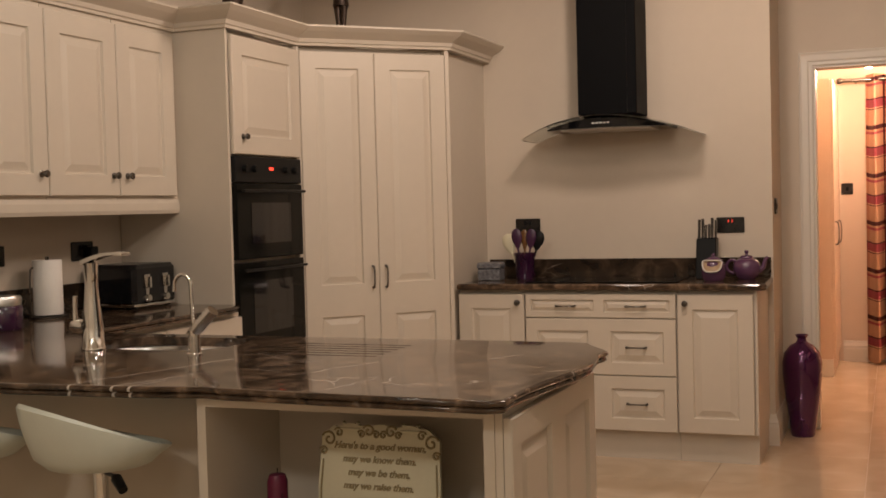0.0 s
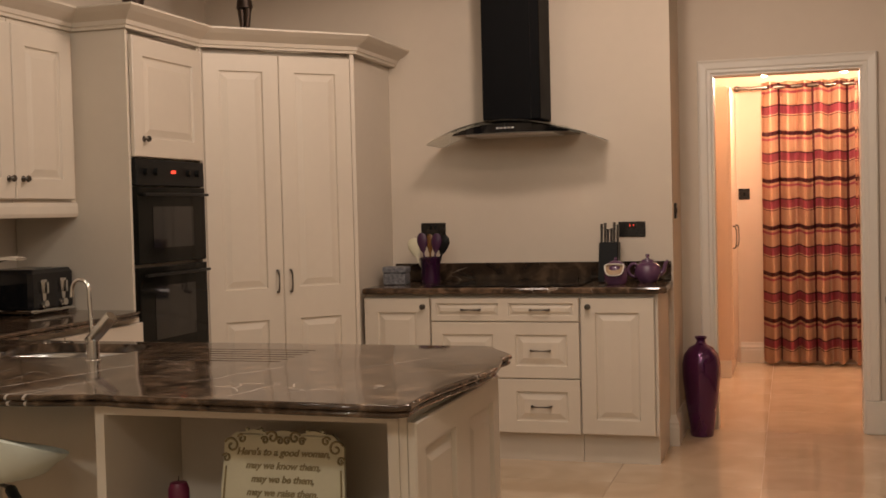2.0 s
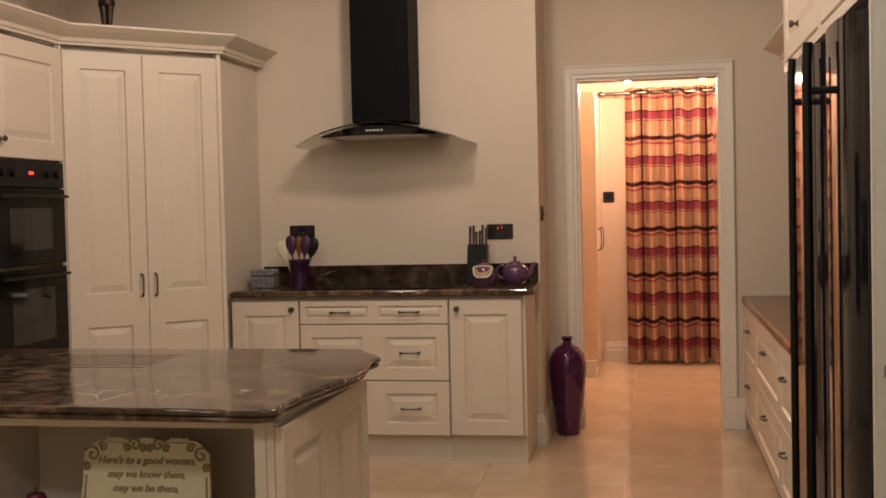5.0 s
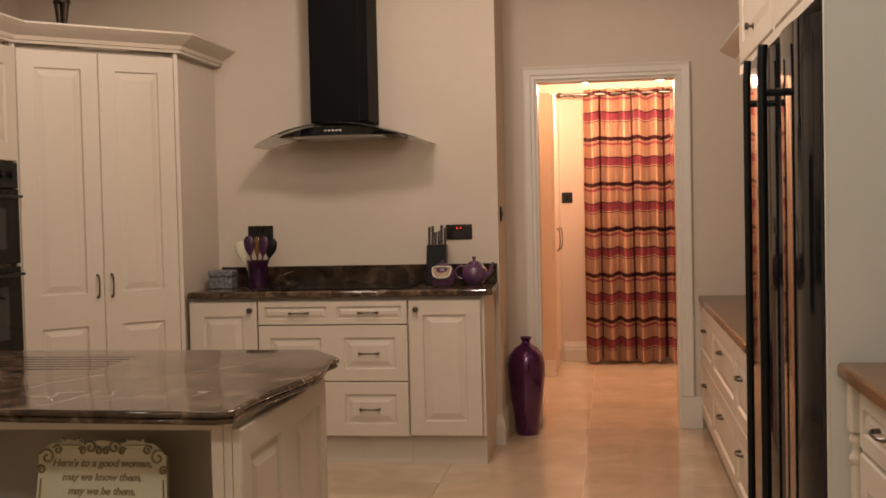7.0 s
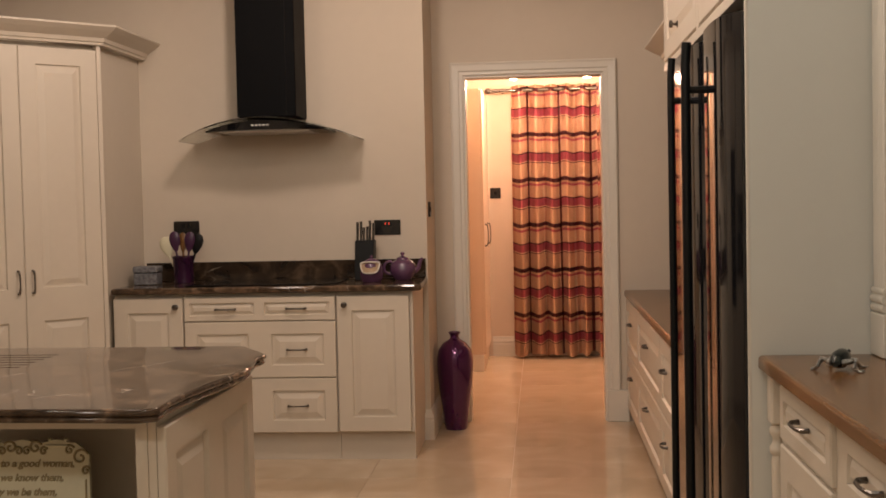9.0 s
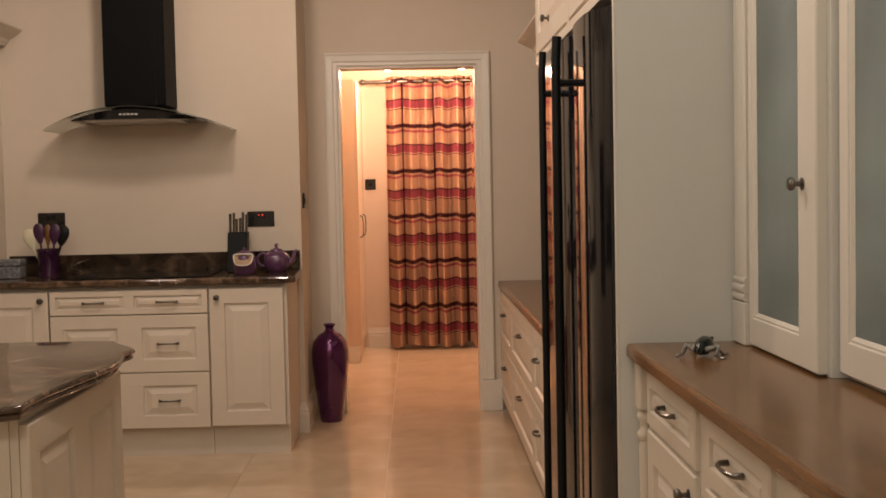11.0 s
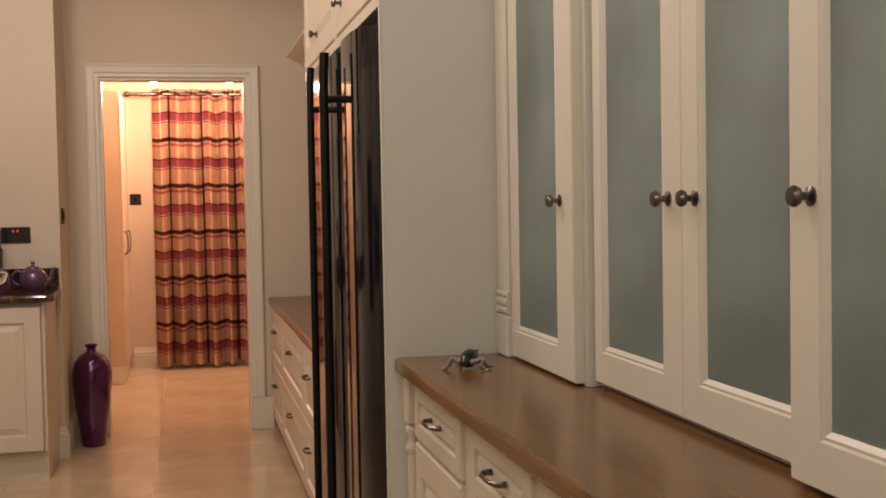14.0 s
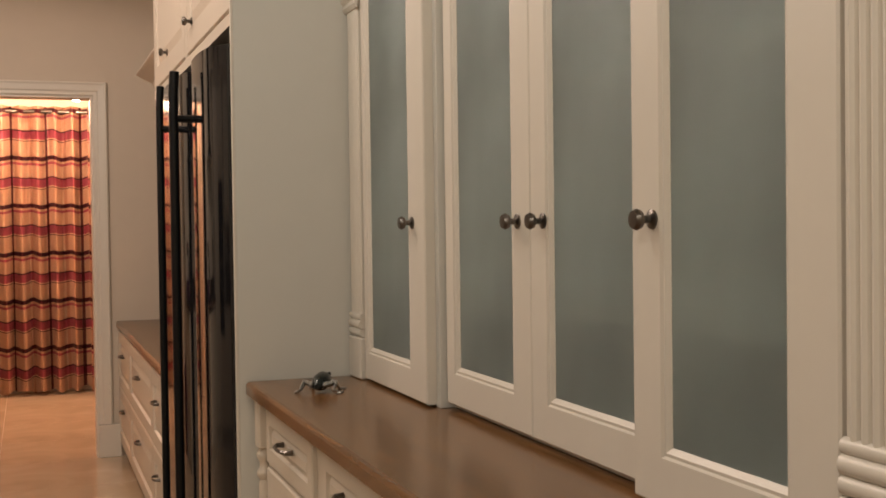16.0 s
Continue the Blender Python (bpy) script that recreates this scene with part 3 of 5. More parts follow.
for z0, z1 in ((0.42, 0.77), (0.0, 0.405)):
    od = part("oven_door", boxes((0, OW, -0.002, 0.05, z0, z1), bevel=0.003), SMOKE, oven, "black glass oven door")
    part("door_window", boxes((OW * 0.2, OW * 0.8, -0.004, -0.0025, z0 + 0.07, z1 - 0.09)), BLACK, od)
    bm = tube([(0.02, -0.028, z1 - 0.035), (OW - 0.02, -0.028, z1 - 0.035)], 0.007, 10)
    tube([(0.05, -0.028, z1 - 0.035), (0.05, 0, z1 - 0.035)], 0.005, 8, bm)
    tube([(OW - 0.05, -0.028, z1 - 0.035), (OW - 0.05, 0, z1 - 0.035)], 0.005, 8, bm)
    part("oven_handle", bm, MATT, od, "black bar handle", True)

# diagonal larder in the corner
LX, LY = -2.227, 5.815
LEN = 0.834
larder = thing("corner_larder", pose(LX - LEN * 0.7071, LY - LEN * 0.7071, 0, 0, 0, DIAGONAL), "tall cream corner larder with two panelled doors", "kitchen unit", "tall units")
bm = bmesh.new()
foot = [(-0.0, 0.03), (LEN, 0.03), (LEN + 0.43, 0.455), (0.42, 1.25), (-0.41, 0.44)]
vs = [[bm.verts.new((x, y, z)) for x, y in foot] for z in (0, TOP + 0.02)]
for k in range(5):
    bm.faces.new((vs[0][k], vs[0][(k + 1) % 5], vs[1][(k + 1) % 5], vs[1][k]))
bm.faces.new(vs[0])
bm.faces.new(vs[1])
bmesh.ops.recalc_face_normals(bm, faces=bm.faces)
part("carcass", bm, CREAM, larder)
part("stile", boxes((LEN - 0.022, LEN, -0.012, 0.029, 0, TOP + 0.02)), CREAM, larder)
part("stile", boxes((0.0, 0.012, -0.006, 0.029, 0, TOP + 0.02)), CREAM, larder)
LW = (LEN - 0.038) / 2
for k in range(2):
    x = 0.013 + k * (LW + 0.002)
    d = part("door", two_field_front(LW, TOP - 0.124, 0.74, 0.085), CREAM, larder)
    d.location = (x, -0.012, 0.12)
    h = bow_handle(larder, 0.013 + LW - 0.035 if k == 0 else 0.013 + LW + 0.037, 0.975, 0.11, -0.012, True)

# wall units
WB = 1.395
for k, (y0, y1) in enumerate(((3.30, 3.672), (3.674, 4.112), (4.114, 4.525))):
    u = thing("wall_unit", pose(X_WALLUNIT, y0, 0, 0, 0, LEFTWALL), "cream wall unit with a raised panel door", "kitchen unit", "wall units")
    part("carcass", boxes((0.001, y1 - y0 - 0.001, 0, 0.328, WB, TOP + 0.02)), CREAM, u)
    d = door_on(u, 0.0015, WB + 0.012, y1 - y0 - 0.003, TOP - WB - 0.014, 0.085)
    knob(d, (y1 - y0) - 0.045 if k < 2 else 0.045, 0.085)
u = thing("wall_unit", pose(X_WALLUNIT, 2.2, 0, 0, 0, LEFTWALL), "cream wall unit with a raised panel door", "kitchen unit", "wall units")
part("carcass", boxes((0.001, 1.098, 0, 0.328, WB, TOP + 0.02)), CREAM, u)
for k in range(2):
    door_on(u, 0.0015 + 0.549 * k, WB + 0.012, 0.546, TOP - WB - 0.014, 0.085)
tagged(part("light_pelmet", sweep([(X_WALLUNIT - 0.01, 2.2), (X_WALLUNIT - 0.01, 4.56)], [(0, WB - 0.001), (0.014, WB - 0.001), (0.018, WB - 0.02), (0.018, WB - 0.05), (0.012, WB - 0.066), (0, WB - 0.066)]), CREAM), "cream moulded pelmet under the wall units", "pelmet")
CROWN = [(0, 0), (0.014, 0), (0.017, 0.012), (0.024, 0.016), (0.031, 0.034), (0.050, 0.046), (0.078, 0.064), (0.096, 0.078), (0.103, 0.083), (0.103, 0.092), (-0.02, 0.092), (-0.02, 0)]
CP = [(X_WALLUNIT, 2.2), (X_WALLUNIT, T0 - 0.003), (X_OVEN, T0 - 0.003), (X_OVEN, T1 - 0.01), (LX + 0.01, LY - 0.01), (LX + 0.01, Y_HOOD - 0.002)]
tagged(part("crown_moulding", sweep(CP, [(o, TOP + 0.021 + z) for o, z in CROWN]), CREAM), "cream moulded cornice running over the wall and tall units", "cornice")
tagged(part("unit_top", boxes((X_LEFT + 0.003, X_OVEN - 0.02, T0 + 0.02, 5.2, TOP + 0.08, TOP + 0.098)), CREAM), "cream top board behind the cornice", "top board")

# ornaments on the tall units
bm = tube([(-0.02, 0, 0), (-0.014, 0, 0.08), (-0.022, 0, 0.2)], [0.010, 0.014, 0.022], 10)
tube([(0.016, 0, 0), (0.012, 0, 0.08), (0.020, 0, 0.2)], [0.010, 0.014, 0.022], 10, bm)
tube([(0, 0, 0.19), (0, 0, 0.27), (0, 0, 0.40), (0, 0, 0.47)], [0.045, 0.034, 0.05, 0.02], 14, bm)
tube([(0, 0, -0.012), (0, 0, 0.002)], 0.035, 16, bm)
f = part("figurine", bm, BRONZE, None, "", True)
f.location = (-2.80, 5.72, TOP + 0.10)
tagged(f, "slender dark bronze figurine standing on the larder", "ornament")
tagged(part("larder_top", boxes((-3.2, -2.75, 5.50, 6.42, TOP + 0.07, TOP + 0.088), (-2.75, -2.36, 5.98, 6.42, TOP + 0.07, TOP + 0.088)), CREAM), "cream top board of the corner larder", "top board")
bm = lathe([(0, 0), (0.07, 0), (0.075, 0.015), (0.05, 0.03), (0.045, 0.08), (0.06, 0.14), (0.03, 0.2), (0, 0.21)], 20)
f = part("figurine", bm, BRONZE, None, "", True)
f.location = (-2.95, 4.86, TOP + 0.098)
tagged(f, "squat dark bronze ornament standing on the oven tower", "ornament")

# ---- left run worktop and base units ----
for y0, y1 in ((1.4, 2.2), (2.2, 2.95), (3.41, 3.98), (3.98, 4.562)):
    u = thing("base_unit", pose(-2.79, y0, 0, 0, 0, LEFTWALL), "cream base unit with a raised panel door", "kitchen unit", "base units along the wall")
    w = y1 - y0
    part("carcass", boxes((0.001, w - 0.001, 0, 0.60, 0.152, 0.878)), CREAM, u)
    part("plinth", boxes((0.001, w - 0.001, 0.04, 0.06, 0, 0.15)), CREAM, u)
    if y0 > 3.2 or y0 < 1.5:
        d = door_on(u, 0.003, 0.155, w - 0.006, 0.70, 0.075)
        knob(d, 0.045, 0.655)

# stone top: wall run and peninsula in one piece, with a sink cut-out
PEN_R, PEN_F, PEN_B = -0.80, 2.36, 3.40
outline = [(-3.415, 1.4), (-2.74, 1.4), (-2.74, 2.30)]
outline += [(-2.6 + 0.1 * k, 2.375 - 0.035 * math.sin(math.pi * (k + 1) / 11)) for k in range(10)]
outline += [(-1.56, 2.392), (-1.50, 2.378), (-1.2, 2.362), (-0.83, 2.345), (-0.795, 2.365)]
for k in range(0, 13):
    s = k / 12
    outline.append((-0.80 + 0.048 * (0.5 - 0.5 * math.cos(math.pi * min(1, s * 1.35))) - 0.03 * max(0, s - 0.7) / 0.3, 2.44 + 0.70 * s))
outline += [(-0.776, 3.175), (-0.774, 3.205), (-0.795, 3.25), (-0.85, 3.33), (-0.875, 3.385), (-0.93, 3.40)]
outline += [(-2.66, 3.42), (-2.72, 3.45), (-2.735, 3.52), (-2.735, 4.42), (-2.75, 4.50), (-2.79, 4.555), (-3.415, 4.555)]
top = part("stone_worktop", slab(outline, OGEE), VEINED, None, "", True)
tagged(top, "polished brown veined marble worktop with sink cut-out", "worktop")


def rounded(cx, cy, w, d, r, n=6):
    pts = []
    for qx, qy, a in ((1, -1, -90), (1, 1, 0), (-1, 1, 90), (-1, -1, 180)):
        for k in range(n + 1):
            t = radians(a + 90 * k / n)
            pts.append((cx + qx * (w / 2 - r) + r * math.cos(t), cy + qy * (d / 2 - r) + r * math.sin(t)))
    return pts


BOWLS = ((-2.325, 3.17, 0.23, 0.33, 0.10), (-2.065, 3.17, 0.23, 0.31, 0.10))
cut = bmesh.new()
pts = rounded(-2.195, 3.17, 0.50, 0.335, 0.12)
lo = [cut.verts.new((x, y, 0.80)) for x, y in pts]
hi = [cut.verts.new((x, y, 0.95)) for x, y in pts]
n = len(pts)
for k in range(n):
    cut.faces.new((lo[k], lo[(k + 1) % n], hi[(k + 1) % n], hi[k]))
cut.faces.new(hi)
cut.faces.new(list(reversed(lo)))
for k in range(6):
    y = 2.98 + k * 0.05
    box(cut, -1.82, -1.38, y, y + 0.012, 0.906, 0.95)
bmesh.ops.recalc_face_normals(cut, faces=cut.faces)
cutter = part("cutter", cut, STONE)
mod = top.modifiers.new("cut", "BOOLEAN")
mod.object, mod.solver, mod.operation = cutter, "EXACT", "DIFFERENCE"
deps = bpy.context.evaluated_depsgraph_get()
whole = bpy.data.meshes.new_from_object(top.evaluated_get(deps))
top.modifiers.clear()
top.data = whole
bpy.data.objects.remove(cutter)

sink = thing("sink", pose(0, 0, 0), "stainless steel double bowl sink under the marble", "sink")
for cx, cy, w, d, r in BOWLS:
    bm = bmesh.new()
    rings = []
    for grow, z in ((0.022, 0.8785), (0.004, 0.8785), (-0.003, 0.872), (-0.006, 0.85), (-0.012, 0.72), (-0.03, 0.70), (-0.1, 0.695)):
        rings.append([bm.verts.new((x, y, z)) for x, y in rounded(cx, cy, w + 2 * grow, d + 2 * grow, max(0.02, r + grow))])
    n = len(rings[0])
    for a, b in zip(rings, rings[1:]):
        for k in range(n):
            bm.faces.new((a[k], a[(k + 1) % n], b[(k + 1) % n], b[k]))
    bm.faces.new(rings[-1])
    bowl = part("bowl", bm, BOWLSTEEL, sink, "stainless steel bowl", True)
tagged(part("wall_upstand", boxes((X_LEFT + 0.002, X_LEFT + 0.02, 1.4, T0 - 0.002, 0.911, 1.03), bevel=0.002), STONE), "brown marble upstand along the wall, dark reflection put into its colour", "upstand")

# ---- peninsula carcass with open niche ----
pen = thing("peninsula_unit", pose(0, 0, 0), "cream peninsula unit with an open niche and panelled end", "kitchen unit")
PF, PB = 2.43, 3.175
part("end_wall", boxes((-0.842, -0.824, PF, PB, 0, 0.879)), CREAM, pen)
part("niche_side", boxes((-1.606, -1.582, PF, 2.80, 0, 0.879)), CREAM, pen)
part("niche_post", boxes((-0.868, -0.8425, PF - 0.004, 2.80, 0, 0.879)), CREAM, pen)
part("niche_head", boxes((-1.5815, -0.8685, PF, PF + 0.02, 0.855, 0.879)), CREAM, pen)
part("niche_back", boxes((-1.5815, -0.8685, 2.785, 2.80, 0.0, 0.879)), CREAM, pen)
part("niche_shelf", boxes((-1.5815, -0.8685, PF + 0.01, 2.784, 0.496, 0.516)), CREAM, pen)
part("knee_panel", boxes((-2.79, -1.6065, 2.66, 2.68, 0, 0.879)), WALL, pen, "painted panel behind the stools")
part("carcass", boxes((-2.79, -0.8425, 2.81, PB, 0.0, 0.69)), CREAM, pen)
part("back_rail", boxes((-2.0, -0.8425, PB - 0.03, PB, 0.69, 0.879)), CREAM, pen)
d = part("end_panel", raised_front(PB - PF - 0.01, 0.80, 0.062, 2), CREAM, pen, "end panel with two raised fields")
d.matrix_world = pose(-0.803, PF + 0.005, 0.055, 0, 0, LEFTWALL)

# sign in the niche
sign = thing("sign_board", pose(-1.208, 2.60, 0.517, -8), "cream scroll-edged sign board with raised brown lettering", "sign")
SW, SH = 0.318, 0.272
bm = bmesh.new()
pts = []
for k in range(49):
    s = k / 48
    x = SW / 2 - SW * s
    pts.append((x, SH + 0.004 * math.cos(s * math.pi * 8) - 0.035 * max(0, abs(s - 0.5) * 2 - 0.8) / 0.2))
pts = [(-SW / 2, 0), (SW / 2, 0)] + [(SW / 2 + 0.005, 0.12), (SW / 2, 0.215)] + pts + [(-SW / 2, 0.215), (-SW / 2 - 0.005, 0.12)]
fr = [bm.verts.new((x, -0.012, z)) for x, z in pts]
bk = [bm.verts.new((x, 0.0, z)) for x, z in pts]
n = len(pts)
bm.faces.new(fr)
bm.faces.new(list(reversed(bk)))
for k in range(n):
    bm.faces.new((fr[k], bk[k], bk[(k + 1) % n], fr[(k + 1) % n]))
bmesh.ops.recalc_face_normals(bm, faces=bm.faces)
part("board", bm, SIGN, sign)


def scroll(cx, cz, r, turn, flip):
    return [(cx + flip * r * (1 - k / 26) * math.cos(turn + k * 0.36), -0.014, cz + r * (1 - k / 26) * math.sin(turn + k * 0.36)) for k in range(22)]


for flip in (-1, 1):
    for cx, cz, r in ((0.138, 0.235, 0.020), (0.152, 0.205, 0.011), (0.030, 0.258, 0.016), (0.010, 0.25, 0.010), (0.050, 0.250, 0.010), (0.112, 0.252, 0.012)):
        part("scroll", tube(scroll(flip * cx, cz, r, 0.4, flip), 0.0028, 6), SIGNBROWN, sign, "gilt raised scroll", True)
    part("top_rail", tube([(flip * 0.055, -0.013, 0.262), (flip * 0.108, -0.013, 0.262)], 0.0034, 8), SIGN, sign, "cream raised rail", True)
    for q in (0.062, 0.100):
        part("rail_knob", lathe([(0, 0), (0.005, 0.002), (0.004, 0.008), (0.006, 0.013), (0, 0.018)], 10, at=(flip * q, -0.008, 0.264)), SIGN, sign, "", True)
    part("edge_bead", tube([(flip * 0.152, -0.013, 0.02), (flip * 0.156, -0.013, 0.11), (flip * 0.152, -0.013, 0.185)], 0.0025, 6), SIGNBROWN, sign, "gilt raised bead", True)
for k, line in enumerate(("Here's to a good woman,", "may we know them,", "may we be them,", "may we raise them.")):
    cu = bpy.data.curves.new("words", "FONT")
    cu.body, cu.size, cu.align_x, cu.extrude, cu.shear = line, 0.0240, "CENTER", 0.0012, 0.25
    cu.offset = 0.0006
    tmp = new("words", cu)
    bpy.context.view_layer.update()
    me = bpy.data.meshes.new_from_object(tmp.evaluated_get(bpy.context.evaluated_depsgraph_get()))
    bpy.data.objects.remove(tmp)
    me.materials.clear()
    me.materials.append(SIGNBROWN)
    wd = new("lettering", me)
    wd.parent = sign
    wd.matrix_basis = pose(0, -0.0135, 0.214 - 0.0325 * k, 90)
    tagged(wd, "raised brown italic lettering")


def candle(x, y, h):
    c = thing("candle", pose(x, y, 0.517), "plum pillar candle on the niche shelf", "candle", "candles in the niche")
    part("wax", lathe([(0, 0), (0.026, 0), (0.027, 0.01), (0.026, h - 0.02), (0.020, h - 0.004), (0, h)], 20), WAX, c, "", True)
    part("wick", tube([(0, 0, h - 0.003), (0.001, 0, h + 0.012)], 0.0012, 6), MATT, c)


candle(-1.475, 2.58, 0.15)
candle(-1.435, 2.53, 0.10)
candle(-0.965, 2.56, 0.085)


# ---- bar stools ----
def bar_stool(x, y, turn, q=0.86):
    st = thing("bar_stool", pose(x, y, 0, 0, 0, turn), "white leather bucket bar stool on a chrome stem", "bar stool", "bar stools at the peninsula")
    part("base", lathe([(0, 0), (0.20, 0), (0.205, 0.006), (0.18, 0.018), (0.06, 0.035), (0.032, 0.06), (0, 0.06)], 40), CHROME, st, "round chrome base", True)
    part("stem", lathe([(0.028, 0.05), (0.028, 0.44), (0.019, 0.445), (0.019, 0.687), (0.045, 0.690), (0.045, 0.700), (0, 0.700)], 20), CHROME, st, "chrome gas lift stem", True)
    bm = bmesh.new()
    ring = []
    N = 48
    for r, zz in ((0.0, 0.0), (0.09, 0.0), (0.15, 0.010), (0.183, 0.035), (0.197, 0.080), (0.202, 0.125), (0.202, 0.155), (0.194, 0.164), (0.185, 0.155), (0.180, 0.10), (0.162, 0.050), (0.09, 0.036), (0.0, 0.034)):
        row = []
        for k in range(N):
            a = 2 * math.pi * k / N
            back = 0.5 - 0.5 * math.sin(a)
            lift = 0.06 + 1.06 * back ** 1.35
            lean = 1.0 + 0.12 * back * max(0, zz - 0.05) / 0.1
            row.append(bm.verts.new((r * 1.03 * q * math.cos(a), r * q * lean * math.sin(a), 0.700 + (zz if r < 0.17 else 0.035 + (zz - 0.035) * lift))))
        ring.append(row)
    for a, b in zip(ring, ring[1:]):
        for k in range(N):
            bm.faces.new((a[k], a[(k + 1) % N], b[(k + 1) % N], b[k]))
    bmesh.ops.remove_doubles(bm, verts=bm.verts, dist=1e-5)
    bmesh.ops.recalc_face_normals(bm, faces=bm.faces)
    part("seat", bm, LEATHER, st, "white leather bucket seat", True)
    part("lever", tube([(0.02, 0.0, 0.687), (0.085, -0.008, 0.690), (0.105, -0.010, 0.686), (0.142, -0.012, 0.664)], [0.005, 0.005, 0.014, 0.012], 10), MATT, st, "black lift lever", True)


bar_stool(-1.874, 2.40, -26)
bar_stool(-2.292, 2.39, -26)

# ---- taps and things on the stone top ----
tap = thing("mixer_tap", pose(-2.345, 2.985, 0.911), "tall chrome waterfall mixer tap", "tap")
part("body", lathe([(0, 0), (0.038, 0), (0.038, 0.005), (0.034, 0.010), (0.032, 0.07), (0.024, 0.14), (0.020, 0.20), (0.022, 0.25), (0.024, 0.268), (0, 0.272)], 28), CHROME, tap, "", True)
bm = bmesh.new()
rows = []
for k in range(9):
    s = k / 8
    x, z, hw = -0.022 + 0.155 * s, 0.262 + 0.030 * math.sin(s * 2.0), 0.024
    rows.append([bm.verts.new(p) for p in ((x, -hw, z), (x, hw, z), (x, hw, z + 0.014 - 0.006 * s), (x, -hw, z + 0.014 - 0.006 * s))])
for a, b in zip(rows, rows[1:]):
    for j in range(4):
        bm.faces.new((a[j], b[j], b[(j + 1) % 4], a[(j + 1) % 4]))
bm.faces.new(rows[0])
bm.faces.new(rows[-1])
bmesh.ops.recalc_face_normals(bm, faces=bm.faces)
part("spout", bm, CHROME, tap, "flat chrome spout")
bm = lathe([(0, 0), (0.02, 0), (0.024, 0.02), (0.018, 0.045), (0, 0.05)], 18)
bmesh.ops.transform(bm, matrix=pose(-0.03, 0, 0.07, 0, -90), verts=bm.verts)
tube([(-0.065, 0, 0.075), (-0.068, 0, 0.11), (-0.064, 0, 0.165)], [0.011, 0.009, 0.007], 10, bm)
part("lever", bm, CHROME, tap, "chrome side lever", True)

tap = thing("boiling_water_tap", pose(-1.94, 2.93, 0.91), "slim chrome swan-neck filter tap", "tap")
part("body", lathe([(0, 0), (0.023, 0), (0.023, 0.004), (0.019, 0.006), (0.019, 0.07), (0, 0.072)], 20), CHROME, tap, "", True)
part("control", tube([(-0.01, 0, 0.055), (0.03, 0, 0.095), (0.066, 0, 0.13)], [0.018, 0.019, 0.019], 16), CHROME, tap, "angled chrome control knob", True)
neck = [(-0.002, 0, 0.06), (-0.004, 0, 0.14), (-0.006, 0, 0.19)] + [(-0.034 + 0.028 * math.cos(radians(a)), 0, 0.205 + 0.030 * math.sin(radians(a))) for a in range(0, 181, 20)] + [(-0.064, 0, 0.185)]
part("spout", tube(neck, 0.006, 10), CHROME, tap, "chrome swan neck spout", True)

toaster = thing("toaster", pose(-3.245, 4.395, 0.912, 0, 0, 88), "black gloss four-slice toaster with chrome levers", "toaster")
part("body", boxes((-0.15, 0.15, -0.14, 0.14, 0.012, 0.195), bevel=0.018), BLACK, toaster)
part("base", boxes((-0.152, 0.152, -0.142, 0.142, 0.008, 0.022), bevel=0.003), CHROME, toaster, "chrome base band")
for fx in (-0.12, 0.12):
    for fy in (-0.11, 0.11):
        part("foot", lathe([(0, 0), (0.014, 0), (0.014, 0.009), (0, 0.009)], 12, at=(fx, fy, 0)), MATT, toaster)
for sx in (-0.09, -0.035, 0.035, 0.09):
    part("slot", boxes((sx - 0.012, sx + 0.012, -0.11, 0.11, 0.1945, 0.197)), STEEL, toaster, "toast slot")
for sx in (-0.065, 0.065):
    part("lever", boxes((sx - 0.006, sx + 0.006, -0.165, -0.139, 0.09, 0.14), bevel=0.003), CHROME, toaster, "chrome lever")
    bm = bmesh.new()
    vs = [bm.verts.new(p) for p in ((sx - 0.020, -0.143, 0.15), (sx + 0.020, -0.143, 0.15), (sx + 0.008, -0.1435, 0.05), (sx - 0.008, -0.1435, 0.05))]
    ws = [bm.verts.new(v.co + Vector((0, 0.004, 0))) for v in vs]
    bm.faces.new(vs)
    for k in range(4):
        bm.faces.new((vs[k], ws[k], ws[(k + 1) % 4], vs[(k + 1) % 4]))
    bmesh.ops.recalc_face_normals(bm, faces=bm.faces)
    part("lever_plate", bm, CHROME, toaster, "chrome wedge plate")
    bm = lathe([(0, 0), (0.018, 0), (0.015, 0.016), (0, 0.017)], 16)
    bmesh.ops.transform(bm, matrix=pose(sx, -0.14, 0.045, 90), verts=bm.verts)
    part("dial", bm, CHROME, toaster, "chrome browning dial", True)

roll = thing("kitchen_roll", pose(-3.295, 3.905, 0.911), "white kitchen paper roll on a dark metal holder", "kitchen roll")
part("paper", lathe([(0.02, 0.012), (0.058, 0.012), (0.060, 0.016), (0.060, 0.234), (0.058, 0.238), (0.02, 0.238)], 32), PAPER, roll, "", True)
part("holder", lathe([(0, 0), (0.08, 0), (0.08, 0.006), (0.02, 0.010), (0.008, 0.012), (0.008, 0.25), (0, 0.255)], 28), PEWTER, roll, "dark metal holder", True)
part("arm", tube([(-0.02, -0.075, 0.006), (-0.022, -0.082, 0.12), (-0.02, -0.078, 0.20), (-0.015, -0.068, 0.21)], 0.004, 8), PEWTER, roll, "", True)

jar = thing("storage_canister", pose(-3.12, 3.45, 0.911), "dark purple canister with a brushed metal lid", "canister")
part("pot", lathe([(0, 0), (0.066, 0), (0.07, 0.008), (0.07, 0.085), (0.066, 0.09), (0, 0.09)], 28), PURPLE, jar, "", True)
part("lid", lathe([(0, 0.0901), (0.068, 0.0901), (0.069, 0.115), (0.064, 0.125), (0, 0.128)], 28), STEEL, jar, "brushed metal lid", True)

